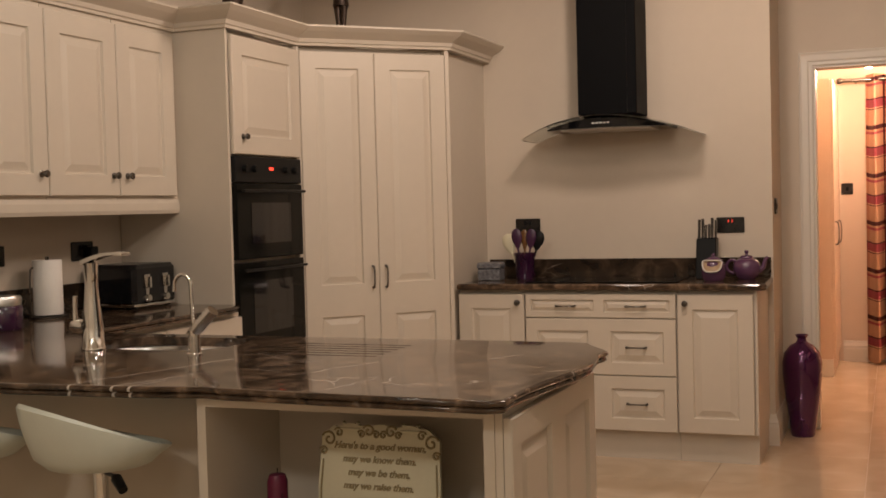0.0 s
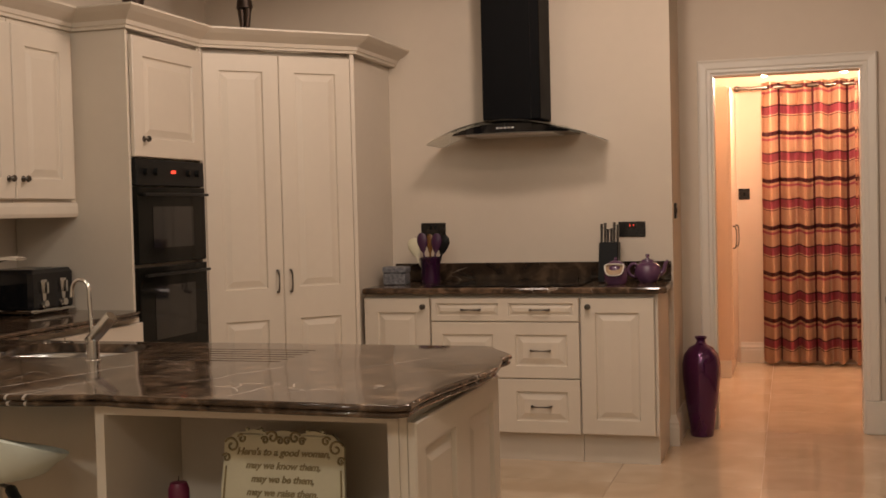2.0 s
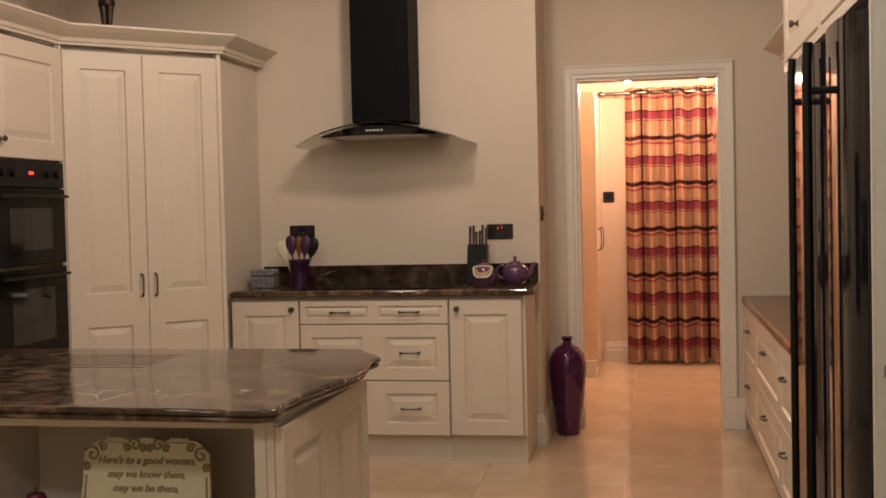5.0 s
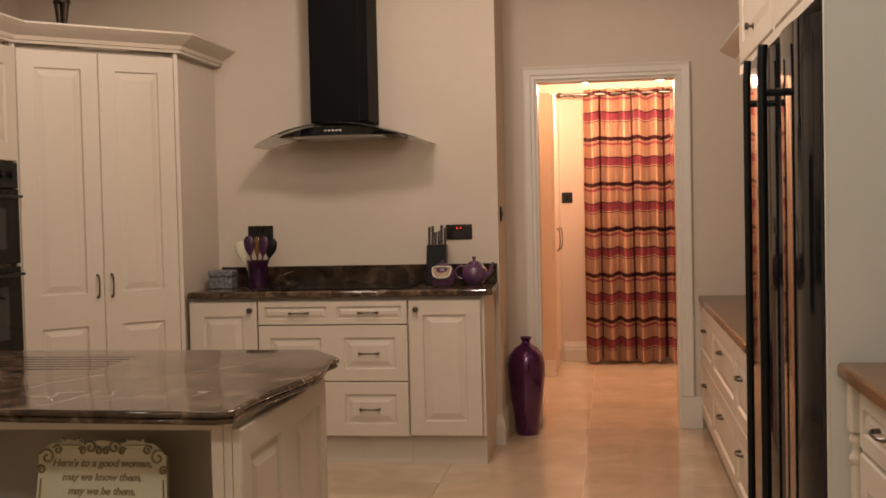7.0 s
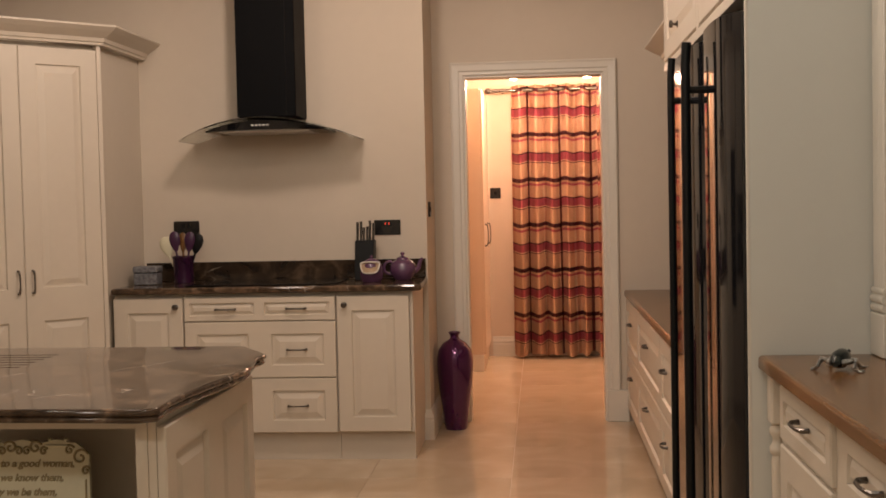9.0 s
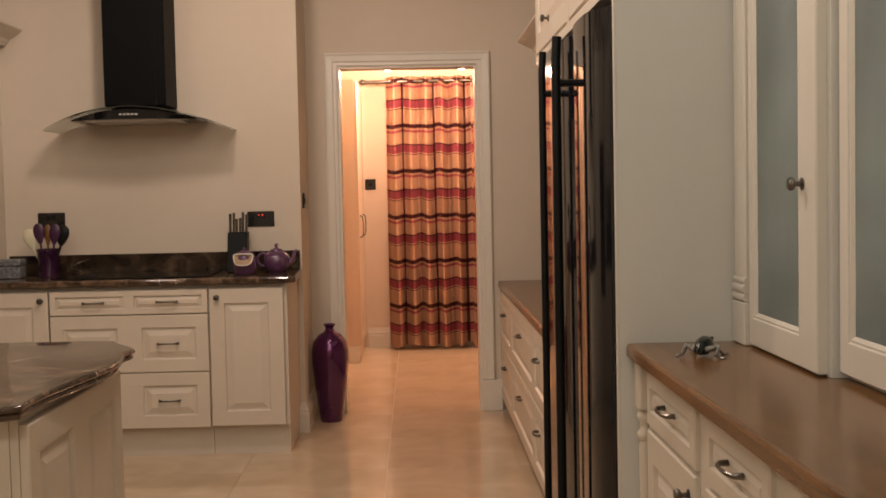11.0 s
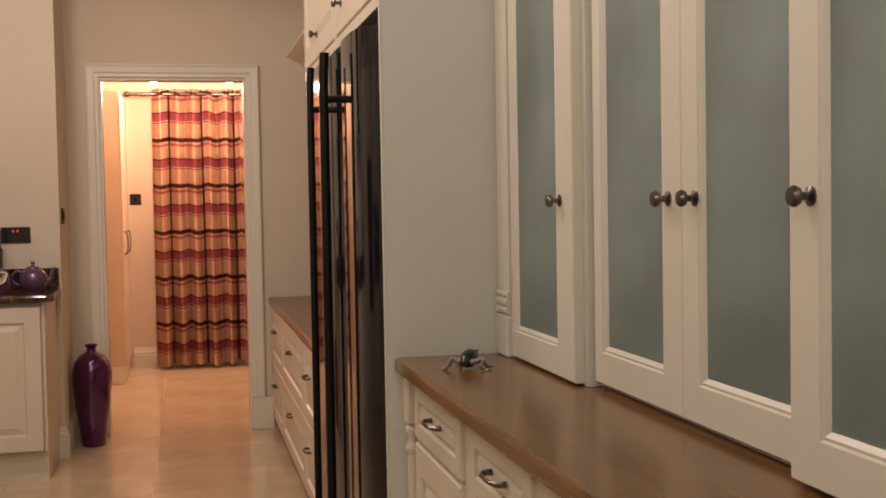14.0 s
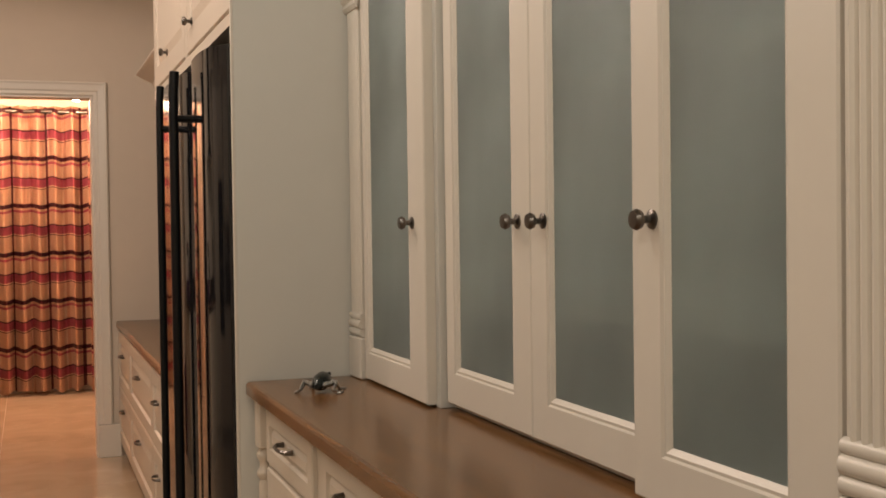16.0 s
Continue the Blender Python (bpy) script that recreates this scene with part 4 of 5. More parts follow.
for y in (4.28, 3.72):
    s = socket(0, 0, m=pose(X_LEFT, y, 1.17, 0, 0, LEFTWALL), neon=False)
    if y > 4:
        part("plug", boxes((0.012, 0.058, -0.05, -0.0125, -0.03, 0.02), bevel=0.004), MATT, s, "black plug")

# ---- things on the hob worktop ----
pot = thing("utensil_pot", pose(-1.955, 6.24, 0.911), "dark purple ceramic pot holding kitchen utensils", "utensil pot")
part("pot", lathe([(0, 0), (0.050, 0), (0.053, 0.01), (0.056, 0.13), (0.060, 0.135), (0.060, 0.148), (0.054, 0.148), (0.050, 0.02), (0, 0.02)], 28), PURPLE, pot, "", True)
for k, (dx, dz, r, mat) in enumerate(((-0.078, 0.235, 0.040, SIGN), (-0.036, 0.262, 0.031, PLASTICPURPLE), (0.0, 0.255, 0.022, OAK), (0.036, 0.258, 0.030, PLASTICPURPLE), (0.068, 0.250, 0.036, MATT))):
    sp = thing("spoon", pose(-1.955 + dx * 0.3, 6.24 - 0.012 * (k % 2), 0.932), "kitchen spoon standing in the purple pot", "utensil", "utensils in the pot")
    part("shaft", tube([(0, 0, 0), (dx * 0.7, 0, dz - 0.105)], 0.006, 8), mat, sp, "", True)
    bm = lathe([(0, 0), (r * 0.45, 0.02), (r * 0.9, 0.055), (r, 0.08), (r * 0.8, 0.105), (r * 0.4, 0.118), (0, 0.12)], 14)
    bmesh.ops.scale(bm, vec=(1, 0.3, 1), verts=bm.verts)
    bmesh.ops.transform(bm, matrix=pose(dx * 0.66, 0, dz - 0.118, 0, math.degrees(math.atan(dx * 0.7 / dz)), 0), verts=bm.verts)
    part("bowl", bm, mat, sp, "", True)

block = thing("knife_block", pose(-0.955, 6.26, 0.911), "black slanted knife block holding steel knives", "knife block")
bm = boxes((-0.052, 0.052, -0.045, 0.045, 0, 0.215), bevel=0.004)
bmesh.ops.transform(bm, matrix=Matrix.Shear("XY", 4, (0, 0)) @ Matrix(((1, 0, 0.02, 0), (0, 1, 0.10, 0), (0, 0, 1, 0), (0, 0, 0, 1))), verts=bm.verts)
part("block", bm, MATT, block)
for k in range(6):
    x = -0.040 + 0.017 * k
    h = 0.085 + 0.022 * math.sin(k * 1.7 + 0.6)
    part("knife", tube([(x, 0.02 + 0.012 * (k % 2), 0.19), (x + 0.002, 0.026 + 0.012 * (k % 2), 0.216 + h)], [0.007, 0.008], 8), KNIFE, block, "steel knife grip", True)

pig = thing("salt_pig", pose(-0.895, 6.10, 0.911), "violet stoneware salt pig with a pale glazed mouth", "salt pig")
part("body", lathe([(0, 0), (0.050, 0), (0.060, 0.015), (0.063, 0.045), (0.058, 0.080), (0.044, 0.108), (0.022, 0.122), (0.008, 0.126), (0.009, 0.134), (0.006, 0.140), (0, 0.141)], 28), VIOLET, pig, "", True)
lip = []
for k in range(36):
    a = 2 * math.pi * k / 36
    c, q = math.cos(a), math.sin(a)
    x = math.copysign(abs(c) ** 0.55, c)
    z = math.copysign(abs(q) ** (0.35 if q > 0 else 0.9), q)
    lip.append((0.047 * x * (1.0 + 0.12 * z), -0.060 - 0.008 * (1 - x * x) + 0.016 * z, 0.078 + 0.029 * z))
bm = bmesh.new()
inner = [[bm.verts.new((x * f, y + d, 0.078 + (z - 0.078) * f)) for x, y, z in lip] for f, d in ((1.0, 0.0), (0.86, -0.002), (0.80, 0.004), (0.5, 0.006))]
for a, b in zip(inner, inner[1:]):
    for k in range(36):
        bm.faces.new((a[k], a[(k + 1) % 36], b[(k + 1) % 36], b[k]))
bm.faces.new(inner[-1])
bmesh.ops.recalc_face_normals(bm, faces=bm.faces)
part("mouth", bm, TANGLAZE, pig, "tan glazed mouth", True)
part("lip", tube(lip + lip[:1], 0.0036, 8), WHITE, pig, "pale rolled lip", True)

teapot = thing("teapot", pose(-0.745, 6.24, 0.911), "violet stoneware teapot with lid", "teapot")
part("body", lathe([(0, 0), (0.045, 0), (0.062, 0.02), (0.072, 0.05), (0.066, 0.085), (0.045, 0.105), (0.036, 0.108), (0, 0.108)], 32), VIOLET, teapot, "", True)
part("lid", lathe([(0, 0.1085), (0.036, 0.1085), (0.030, 0.12), (0.010, 0.126), (0.007, 0.132), (0.012, 0.142), (0.008, 0.150), (0, 0.151)], 24), VIOLET, teapot, "", True)
part("spout", tube([(0.055, 0, 0.04), (0.085, 0, 0.06), (0.095, 0, 0.10), (0.108, 0, 0.115)], [0.018, 0.013, 0.010, 0.008], 12), VIOLET, teapot, "", True)
part("handle", tube([(-0.055, 0, 0.09)] + [(-0.068 - 0.035 * math.sin(radians(a)), 0, 0.065 + 0.035 * math.cos(radians(a))) for a in range(0, 181, 20)] + [(-0.055, 0, 0.03)], 0.008, 10), VIOLET, teapot, "", True)

cask = thing("trinket_box", pose(-2.13, 6.16, 0.911), "small carved grey casket with a lid", "box")
part("body", boxes((-0.065, 0.065, -0.045, 0.045, 0, 0.062), bevel=0.004), GREYBOX, cask)
part("lid", boxes((-0.069, 0.069, -0.049, 0.049, 0.0625, 0.10), bevel=0.008), GREYBOX, cask, "carved grey lid")

vase = thing("floor_vase", pose(-0.512, 6.74, 0), "tall glossy purple floor vase with a narrow neck", "vase")
part("body", lathe([(0, 0.0), (0.062, 0.0), (0.066, 0.01), (0.076, 0.10), (0.094, 0.22), (0.107, 0.34), (0.108, 0.41), (0.096, 0.465), (0.066, 0.505), (0.034, 0.523), (0.026, 0.533)], 48), METALPURPLE, vase, "", True)
part("neck", lathe([(0.026, 0.5331), (0.024, 0.545), (0.034, 0.560), (0.037, 0.566), (0.032, 0.568), (0.020, 0.55), (0.018, 0.50), (0, 0.50)], 32), METALPURPLE, vase, "flared neck", True)

# ---- right side: dresser, fridge housing, far drawers ----
XF = 0.535   # face of the fridge housing
Y_PANEL = 3.09
dresser = thing("dresser_base", pose(0.60, Y_PANEL - 0.002, 0, 0, 0, RIGHTWALL), "cream dresser base with drawers and panelled doors", "kitchen unit")
part("carcass", boxes((0.001, 2.4, 0, 0.515, 0.1, 0.868)), CREAM, dresser)
part("plinth", boxes((0.001, 2.4, 0.04, 0.06, 0, 0.0995)), CREAM, dresser)
bm = lathe([(0, 0), (0.016, 0), (0.020, 0.02), (0.015, 0.05), (0.014, 0.30), (0.015, 0.540), (0.012, 0.556), (0.019, 0.566), (0.019, 0.578), (0.012, 0.588), (0.012, 0.604), (0.019, 0.614), (0.019, 0.626), (0.013, 0.636), (0, 0.637)], 20, at=(0.040, -0.010, 0.1))
post = part("turned_post", bm, CREAM, dresser, "turned corner post", True)
part("post_block", boxes((0.014, 0.066, -0.030, -0.001, 0.738, 0.866), bevel=0.006), CREAM, dresser)
for x0, w, side in ((0.088, 0.505, 1), (0.683, 0.435, 0), (1.208, 0.435, 1), (1.733, 0.435, 0)):
    d = door_on(dresser, x0, 0.710, w, 0.142, 0.04, name="drawer_front", y=-0.013)
    bow_handle(d, w / 2 + 0.015, 0.082, 0.105)
    d = door_on(dresser, x0, 0.105, w, 0.592, 0.075, y=-0.013)
    knob(d, w - 0.05 if side else 0.05, 0.54)
wt = slab([(0.552, 0.6), (1.117, 0.6), (1.117, Y_PANEL - 0.003), (0.552, Y_PANEL - 0.003)], [(-0.010, 0.870), (0, 0.876), (0, 0.900), (-0.004, 0.907), (-0.010, 0.910)])
tagged(part("wooden_worktop", wt, OAK), "oiled dark wood worktop of the dresser", "worktop")

# upper dresser: open-fronted carcass with four frosted glass doors
XU, XM = 0.845, 0.882
upper = thing("glazed_dresser", pose(0, 0, 0), "cream dresser top with four frosted glass doors", "dresser")
UZ0, UZ1 = 0.911, 2.35
part("far_side", boxes((XU + 0.03, 1.117, 3.04, 3.06, UZ0, UZ1)), WHITE, upper)
part("near_side", boxes((XU + 0.03, 1.117, 1.0, 1.02, UZ0, UZ1)), WHITE, upper)
part("divider", boxes((XM + 0.0265, 1.10, 2.42, 2.44, UZ0, UZ1)), PALE, upper)
part("divider", boxes((XM + 0.0265, 1.10, 1.44, 1.46, UZ0, UZ1)), PALE, upper)
part("back_board", boxes((1.101, 1.117, 1.021, 3.029, UZ0, UZ1)), PALE, upper)
part("top_board", boxes((XU + 0.03, 1.10, 1.021, 3.029, UZ1 - 0.02, UZ1)), WHITE, upper)
for z in (1.15, 1.55, 1.95):
    for y0, y1 in ((1.021, 1.439), (1.461, 2.374), (2.396, 3.029)):
        part("shelf", boxes((0.92, 1.10, y0, y1, z, z + 0.018)), PALE, upper)
part("sill", boxes((0.905, 1.10, 1.021, 3.029, UZ0, UZ0 + 0.014)), WHITE, upper)


def glass_door(x, y_far, y_near, z0, knob_near, inset, far=0.075, near=0.08, depth=0.024):
    """A framed frosted pane facing the room; far and near: the two stiles."""
    w, h = y_far - y_near, UZ1 - z0
    rail = 0.068
    bm = bmesh.new()
    loops = []
    for grow, out, dep in ((0, 0.0, depth), (0, 0.0, 0.003), (0, 0.003, 0), (1, 0.0, 0), (1, 0.003, 0.004), (1, 0.008, 0.003), (1, 0.016, 0.009), (1, 0.016, depth)):
        a, b, c = far * grow + out, near * grow + out, rail * grow + out
        loops.append([bm.verts.new(p) for p in ((a, dep, c), (w - b, dep, c), (w - b, dep, h - c), (a, dep, h - c))])
    for p, q in zip(loops, loops[1:] + loops[:1]):
        for k in range(4):
            bm.faces.new((p[k], p[(k + 1) % 4], q[(k + 1) % 4], q[k]))
    bmesh.ops.recalc_face_normals(bm, faces=bm.faces)
    d = part("door", bm, WHITE, upper)
    d.matrix_world = pose(x, y_far, z0, 0, 0, RIGHTWALL)
    part("pane", boxes((far + 0.0155, w - near - 0.0155, 0.0095, 0.0145, rail + 0.0155, h - rail - 0.0155)), FROST, d, "frosted glass pane")
    knob(d, w - inset if knob_near else inset, 1.321 - z0, 0, 0.0155)
    return d


glass_door(XU, 2.966, 2.472, 0.916, True, 0.085, 0.030, 0.114)
glass_door(XM, 2.440, 1.984, 0.924, True, 0.056, 0.048, 0.084)
glass_door(XM, 1.982, 1.512, 0.924, False, 0.056, 0.065, 0.083)
glass_door(XU, 1.541, 1.086, 0.920, False, 0.060, 0.078, 0.088)
# near-facing side of the break, its grey light given by the PALE colour
part("side_return", boxes((XU + 0.0245, XM + 0.025, 2.450, 2.476, UZ0, UZ1)), PALE, upper)


def pilaster(y0, y1, x):
    """Fluted upright on a block with turned rings."""
    w, n = y1 - y0, 5
    p = part("pilaster", boxes((x + 0.008, x + 0.03, y0 + 0.006, y1 - 0.006, 1.021, UZ1)), WHITE, upper, "fluted pilaster with ringed base")
    part("base_block", boxes((x - 0.002, x + 0.03, y0, y1, UZ0, 1.02), bevel=0.003), WHITE, p)
    for k in range(n):
        y = y0 + 0.012 + (w - 0.024) * (k + 0.5) / n
        part("reed", tube([(x + 0.009, y, 1.082), (x + 0.009, y, UZ1)], (w - 0.03) / n * 0.45, 8), WHITE, p, "", True)
    for z, r in ((1.033, 0.012), (1.055, 0.013), (1.075, 0.010)):
        part("ring", tube([(x + 0.009, y0 + 0.003, z), (x + 0.009, y1 - 0.003, z)], r, 12), WHITE, p, "", True)


pilaster(2.972, 3.084, XU - 0.01)
part("capital", sweep([(XU - 0.006, 2.968), (XU - 0.006, 3.086)][::-1], [(0.0, 1.885), (0.004, 1.885), (0.010, 1.895), (0.008, 1.905), (0.014, 1.915), (0.014, 1.925), (0.0, 1.930)]), WHITE, upper, "moulded capital of the pilaster")
pilaster(0.965, 1.078, XU - 0.01)

tin = thing("storage_tin", pose(0.945, 2.13, 1.169), "small dark tin on a shelf behind frosted glass", "tin")
part("body", boxes((-0.035, 0.035, -0.05, 0.05, 0, 0.06), bevel=0.003), DARKPLATE, tin)
part("lid", boxes((-0.037, 0.037, -0.052, 0.052, 0.0605, 0.072), bevel=0.003), DARKPLATE, tin)

# ornament on the wooden top
frog = thing("frog_ornament", pose(0.690, 2.815, 0.9105, 0, 0, 150), "dark green metal frog ornament with silver legs", "ornament")
bm = tube([(0, 0.050, 0.020), (0, 0.034, 0.026), (0, 0.008, 0.030), (0, -0.018, 0.034), (0, -0.036, 0.033), (0, -0.050, 0.028), (0, -0.058, 0.024)], [0.008, 0.020, 0.027, 0.026, 0.022, 0.016, 0.006], 16)
part("body", bm, FROG, frog, "", True)
for sx in (-1, 1):
    part("eye", lathe([(0, -0.006), (0.005, -0.004), (0.006, 0), (0.004, 0.004), (0, 0.006)], 10, at=(sx * 0.013, -0.040, 0.050)), FROG, frog, "", True)
    bm = tube([(sx * 0.014, -0.024, 0.028), (sx * 0.036, -0.028, 0.026), (sx * 0.042, -0.044, 0.006), (sx * 0.044, -0.050, 0.004)], [0.008, 0.006, 0.005, 0.004], 8)
    for q in (-0.012, 0.0, 0.012):
        tube([(sx * 0.044, -0.050, 0.004), (sx * 0.048 + q, -0.068 + abs(q) * 0.4, 0.003)], [0.0035, 0.003], 6, bm)
    part("front_leg", bm, SILVER, frog, "silver front leg", True)
    bm = tube([(sx * 0.014, 0.036, 0.024), (sx * 0.050, 0.014, 0.030), (sx * 0.052, 0.048, 0.010), (sx * 0.062, 0.040, 0.004)], [0.010, 0.009, 0.006, 0.004], 8)
    for q in (-0.012, 0.0, 0.012):
        tube([(sx * 0.062, 0.040, 0.004), (sx * 0.074, 0.028 + q, 0.003)], [0.0035, 0.003], 6, bm)
    part("hind_leg", bm, SILVER, frog, "silver hind leg", True)

for c in frog.children:
    c.data.transform(Matrix.Diagonal((0.80, 0.84, 0.80, 1)))

# fridge housing
hous = thing("fridge_housing", pose(XF, Y_PANEL, 0), "cream tall housing round the fridge with top cupboards", "kitchen unit")
part("side_panel", boxes((0, X_RIGHT - XF - 0.003, 0, 0.02, 0, 2.45)), PALE, hous, "pale end panel with cooler light put into its colour")
part("panel_edge", boxes((-0.006, -0.0005, 0.001, 0.020, 0, 2.45)), WHITE, hous)
part("middle_panel", boxes((0.02, 0.58, 1.435, 1.453, 0, 1.8515)), CREAM, hous)
part("far_panel", boxes((0.0, 0.58, 1.945, 1.963, 1.852, 2.45)), CREAM, hous)
part("top_carcass", boxes((0.022, 0.58, 0.021, 0.934, 1.86, 2.45), (0.022, 0.58, 0.954, 1.944, 1.86, 2.45)), CREAM, hous)
part("rail", boxes((0.0, 0.0215, 0.0205, 1.944, 1.852, 1.885)), CREAM, hous)
part("post", boxes((0.0, 0.0215, 0.915, 0.965, 1.8855, 2.45)), CREAM, hous)
for y_far, w, kx in ((0.912, 0.885, 0.13), (1.942, 0.972, 0.46)):
    d = part("door", raised_front(w, 0.52, 0.08), CREAM, hous)
    d.matrix_world = pose(XF - 0.0, Y_PANEL + y_far, 1.895, 0, 0, RIGHTWALL)
    knob(d, kx, 0.09)
over = thing("wall_unit", pose(0.672, 5.15, -0.09), "cream wall unit with moulded cornice above the low drawers", "kitchen unit")
part("carcass", boxes((0, 0.477, 0, 1.05, 1.45, 2.12)), CREAM, over)
part("cornice", sweep([(0.47, 1.05), (0, 1.05), (0, 0.0)][::-1], [(-o, 2.121 + z) for o, z in CROWN[:10]] + [(0.02, 2.213), (0.02, 2.121)]), CREAM, over, "cream moulded cornice")

fridge = thing("fridge_freezer", pose(0.475, 3.12, 0), "black gloss American style fridge freezer with bar handles", "fridge")
part("body", boxes((0.075, 0.62, 0.0, 1.40, 0.02, 1.80), bevel=0.004), MATT, fridge)


def fridge_door(y0, y1):
    bm = bmesh.new()
    n, rows = 16, []
    for k in range(n + 1):
        s = k / n
        y = y0 + (y1 - y0) * s
        x = 0.035 * abs(2 * s - 1) ** 5 + 0.012 * (2 * s - 1) ** 2
        rows.append([bm.verts.new(p) for p in ((x, y, 0.05), (x, y, 1.80), (0.07, y, 1.80), (0.07, y, 0.05))])
    for a, b in zip(rows, rows[1:]):
        for j in range(4):
            bm.faces.new((a[j], b[j], b[(j + 1) % 4], a[(j + 1) % 4]))
    bm.faces.new(rows[0])
    bm.faces.new(rows[-1])
    bmesh.ops.recalc_face_normals(bm, faces=bm.faces)
    return part("door", bm, BLACK, fridge, "black gloss curved door", True)


for y0, y1, hy in ((0.0, 0.495, 0.33), (0.505, 1.40, 0.70)):
    d = fridge_door(y0, y1)
    bm = tube([(-0.050, hy, 0.16), (-0.054, hy, 0.24), (-0.054, hy, 1.70), (-0.050, hy, 1.765)], 0.014 if hy < 0.5 else 0.012, 12)
    tube([(-0.053, hy, 0.26), (0.012, hy, 0.26)], 0.010, 8, bm)
    tube([(-0.053, hy, 1.63), (0.012, hy, 1.63)], 0.011, 8, bm)
    part("handle", bm, MATT, d, "long black bar handle", True)

# far drawers beside the doorway
XS, ZS = 0.515, 0.78
far = thing("drawer_chest", pose(XS, Y_DOOR - 0.004, 0, 0, 0, RIGHTWALL), "low cream drawer unit under a wooden top", "kitchen unit")
FL = 2.39
part("carcass", boxes((0.0, FL, 0, 0.60, 0.08, ZS - 0.042)), CREAM, far)
part("plinth", boxes((0.0, FL, 0.04, 0.06, 0, 0.079)), CREAM, far)
for x0, w in ((0.004, 0.745), (0.753, 1.146), (1.903, 0.480)):
    for z0, h, hz in ((0.085, 0.318, 0.222), (0.409, 0.318, 0.202)):
        d = door_on(far, x0, z0, w, h, 0.06, name="drawer_front", y=-0.018)
        bow_handle(d, w / 2, hz, 0.085)
tagged(part("wooden_worktop", slab([(XS - 0.028, 4.556), (X_RIGHT - 0.003, 4.556), (X_RIGHT - 0.003, Y_DOOR - 0.003), (XS - 0.028, Y_DOOR - 0.003)], [(-0.008, ZS - 0.040), (0, ZS - 0.034), (0, ZS - 0.008), (-0.008, ZS)]), OAK), "dark wooden top of the low drawer unit", "worktop")

# ---- hall ----
curtain = thing("curtain", pose(0, 9.70, 0), "gold, plum and wine checked satin eyelet curtain", "curtain")


def curtain_panel(x0, x1, seed):
    rnd = random.Random(seed)
    bm = bmesh.new()
    uvl = bm.loops.layers.uv.new("UVMap")
    nx, nz = 90, 44
    ph = [rnd.uniform(0, 6.28) for _ in range(4)]
    grid = []
    for j in range(nz + 1):
        v = j / nz
        row = []
        for i in range(nx + 1):
            u = i / nx
            x = x0 + (x1 - x0) * u
            open_ = 0.55 + 0.45 * (1 - v)
            fold = 0.068 * math.sin(u * 2 * math.pi * (5.0 + 0.5 * math.sin(2.2 * u)) + ph[0] + 0.35 * math.sin(3 * v)) + 0.020 * math.sin(u * 2 * math.pi * 11 + ph[1] + 1.5 * v) * (1 - v * 0.6)
            y = fold * (0.75 + 0.25 * open_) + 0.012 * math.sin(3 * u + 4 * v + ph[2])
            z = 0.035 + 2.245 * v + (0.012 * math.sin(u * 2 * math.pi * 6.5 + ph[0] + 0.7) + 0.008 * math.sin(u * 19 + ph[3])) * (1 - v)
            row.append((bm.verts.new((x + 0.012 * math.sin(u * 31 + ph[3]) * (1 - v), y, z)), u * (x1 - x0) * 1.35 + 0.181, 1.885 + 3 * 0.374 - z + 0.007 * math.sin(u * 2 * math.pi * 5 + ph[0] + 0.6) + 0.005 * math.sin(u * 17 + 5 * v)))
        grid.append(row)
    for a, b in zip(grid, grid[1:]):
        for i in range(nx):
            q = (a[i], a[i + 1], b[i + 1], b[i])
            f = bm.faces.new([p[0] for p in q])
            for lp, p in zip(f.loops, q):
                lp[uvl].uv = (p[1], p[2])
    bmesh.ops.solidify(bm, geom=bm.faces, thickness=0.003)
    return part("curtain_panel", bm, CLOTH, curtain, "", True)


curtain_panel(-0.225, 0.50, 3)
curtain_panel(0.48, 1.2, 5)
part("pole", tube([(-0.40, 0.0, 2.238), (1.3, 0.0, 2.238)], 0.014, 12), PEWTER, curtain, "bronzed curtain pole", True)
bm = lathe([(0, -0.03), (0.016, -0.024), (0.026, 0), (0.016, 0.024), (0.012, 0.03), (0, 0.03)], 16)
bmesh.ops.transform(bm, matrix=pose(-0.415, 0, 2.238, 0, 90), verts=bm.verts)
part("finial", bm, PEWTER, curtain, "ball finial", True)
part("bracket", tube([(-0.30, 0.0, 2.238), (-0.30, 0.195, 2.238)], 0.009, 8), PEWTER, curtain, "", True)

ward = thing("hall_wardrobe", pose(-0.455, 9.0, 0, 0, 0, LEFTWALL), "tall plain cream wardrobe in the hall", "wardrobe")
part("carcass", boxes((0.0, 0.895, 0.0, 0.16, 0.0, 2.20), bevel=0.002), DOORPAINT, ward)
part("end_plinth", boxes((-0.012, -0.0005, -0.002, 0.158, 0, 0.13), bevel=0.002), WHITE, ward)
for k in range(2):
    d = part("door", boxes((0.003 + 0.447 * k, 0.447 + 0.447 * k, -0.02, -0.0005, 0.135, 2.19), bevel=0.002), DOORPAINT, ward)
    bow_handle(d, 0.10 + 0.447 * k, 1.06, 0.17, -0.02, True)
ws = thing("light_switch", pose(X_RETURN, 6.58, 1.285, 0, 0, LEFTWALL), "dark metal switch plate on the wall return", "light switch")
part("plate", boxes((-0.043, 0.043, -0.010, 0, -0.043, 0.043), bevel=0.003), DARKPLATE, ws)
part("rocker", boxes((-0.01, 0.01, -0.014, -0.0101, -0.016, 0.016), bevel=0.002), MATT, ws)
sw = thing("light_switch", pose(-0.376, Y_HALL, 1.392), "black nickel light switch on the hall wall", "light switch")
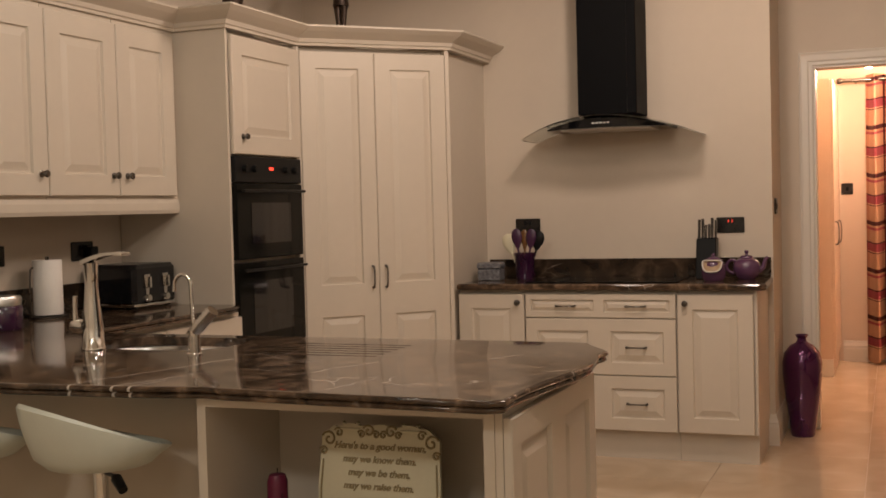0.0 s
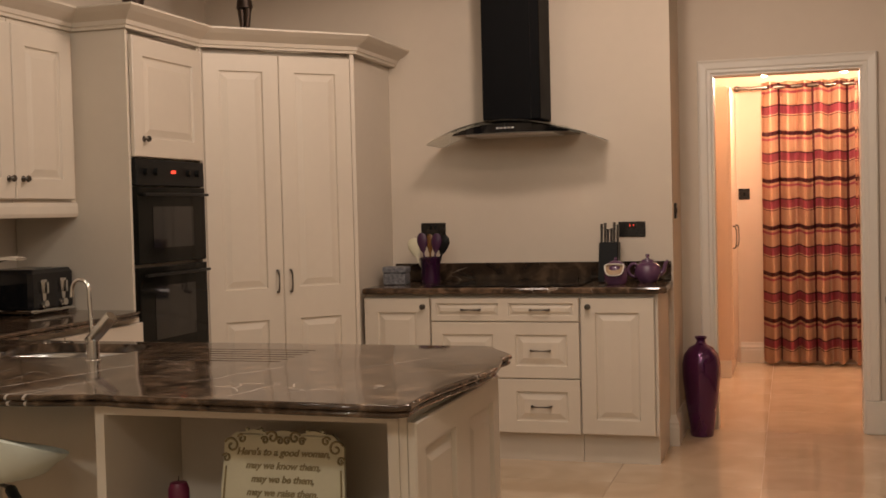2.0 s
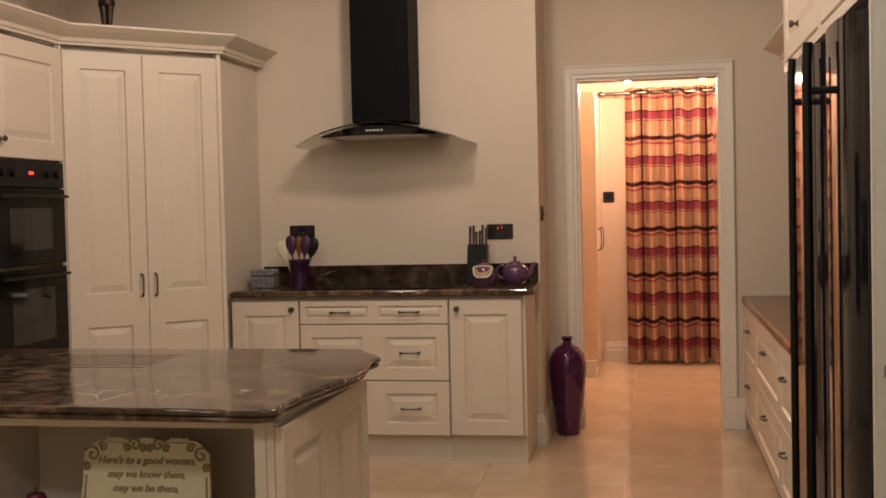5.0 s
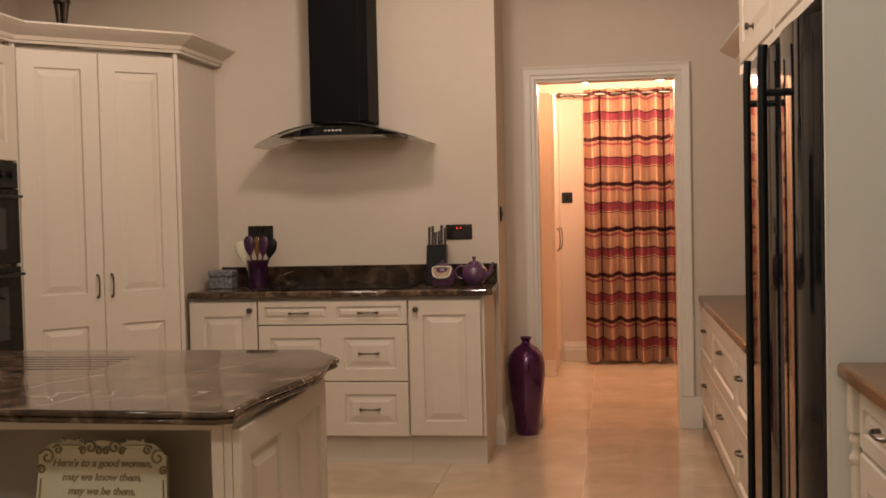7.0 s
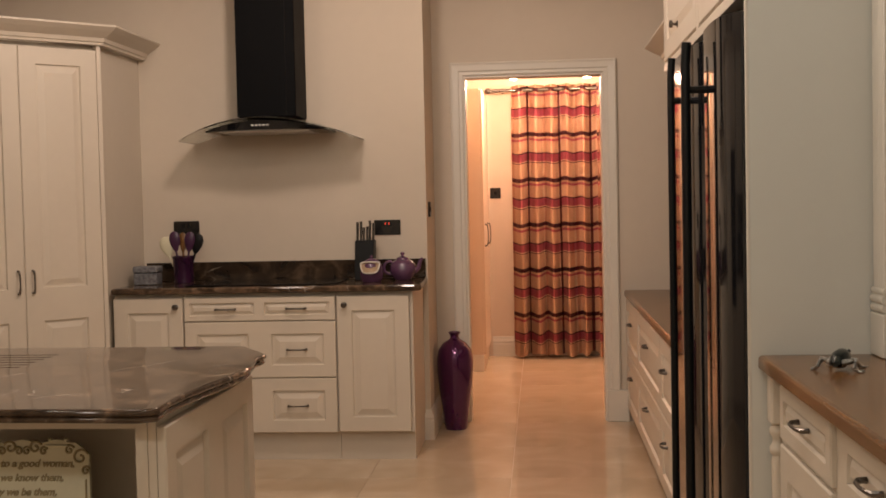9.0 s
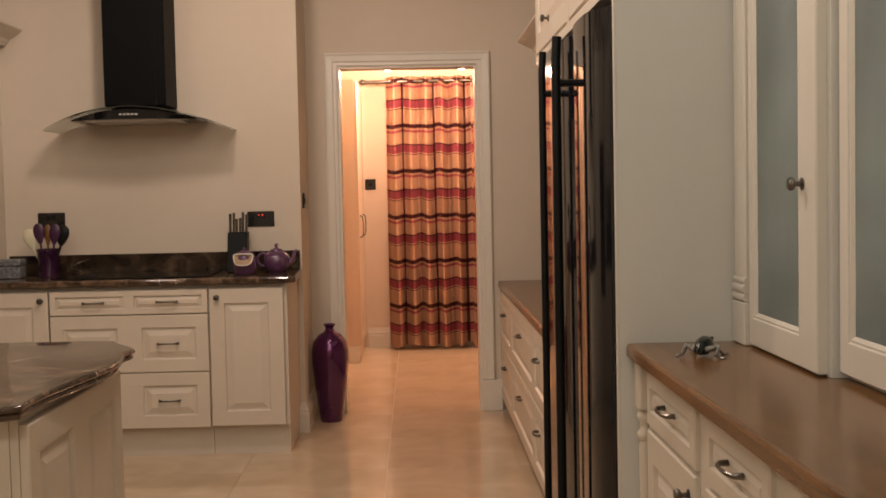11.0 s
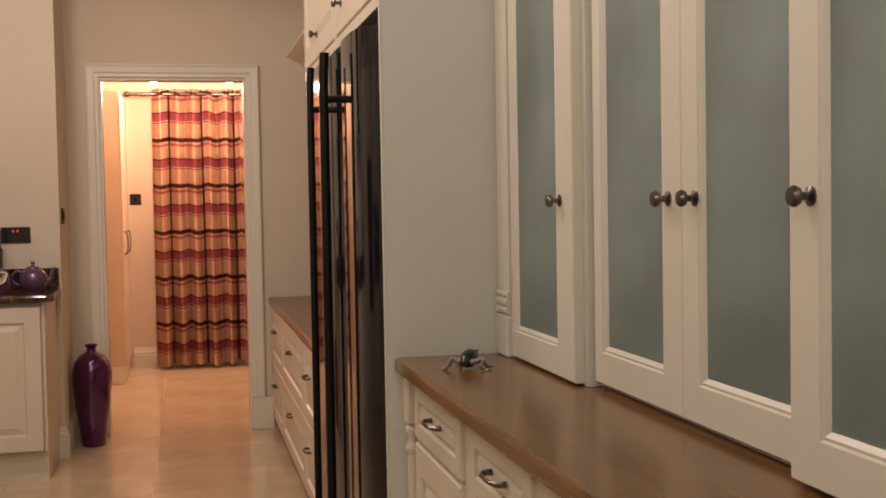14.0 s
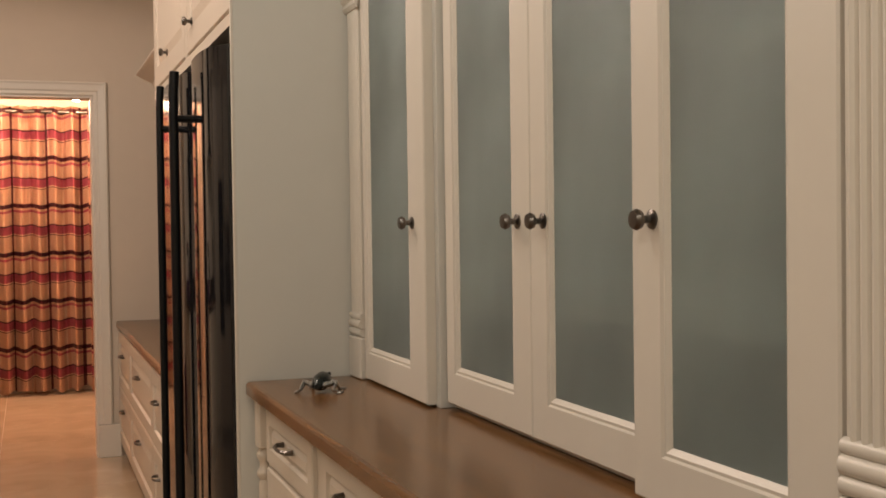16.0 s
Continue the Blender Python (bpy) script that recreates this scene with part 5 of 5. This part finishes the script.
part("plate", boxes((-0.045, 0.045, -0.008, 0, -0.045, 0.045), bevel=0.003), DARKPLATE, sw)
part("rocker", boxes((-0.01, 0.01, -0.012, -0.0081, -0.016, 0.016), bevel=0.002), MATT, sw)

for x in (-0.187, 0.378):
    s = thing("hall_spotlight", pose(x, 9.05, 2.285), "small glowing ceiling spotlight in the hall", "spotlight", "hall spotlights")
    part("stem", tube([(0, 0, 0.045), (0, 0, 0.164)], 0.010, 10), CHROME, s, "chrome stem", True)
    part("shade", lathe([(0.0, 0.05), (0.02, 0.048), (0.034, 0.01), (0.036, 0.004), (0.032, 0.004), (0.018, 0.044), (0, 0.045)], 20), CHROME, s, "chrome shade", True)
    part("bulb", lathe([(0, -0.030), (0.026, -0.022), (0.042, 0.002), (0.026, 0.022), (0, 0.03)], 16), LAMPGLOW, s, "glowing bulb", True)
    lamp = bpy.data.lights.new("hall_spot", "POINT")
    lamp.energy, lamp.color, lamp.shadow_soft_size = 44, HALL, 0.03
    new("hall_spot_lamp", lamp).location = (x, 9.05, 2.235)

# downlights set in the kitchen ceiling, out of view, one at each lamp
for sx, sy, *_ in SPOTS:
    s = thing("ceiling_downlight", pose(sx, sy, CEILING), "unseen round white recessed ceiling downlight", "downlight", "ceiling downlights")
    part("trim_ring", lathe([(0.05, 0), (0.062, 0), (0.062, -0.006), (0.052, -0.012), (0.05, -0.006)], 24), WHITE, s, "", True)
    part("bulb", lathe([(0, -0.002), (0.048, -0.002), (0.048, -0.012), (0.03, -0.024), (0, -0.03)], 20), SPOTGLOW, s, "glowing bulb", True)

# ---- floor tiles ----
TS = 0.69
ti = bmesh.new()
box(ti, 0.001, TS - 0.001, 0.001, TS - 0.001, -0.0035, 0.0)
tile_mesh = bpy.data.meshes.new("tile")
ti.to_mesh(tile_mesh)
ti.free()
tile_mesh.materials.append(TILE)
for i in range(-5, 3):
    for j in range(-11, 7):
        x, y = -0.16 + TS * i, 5.53 + TS * j
        if x < X_RIGHT + 0.2 and y < 9.9:
            t = new("tile", tile_mesh)
            t.parent = floor
            t.location = (x, y, 0)
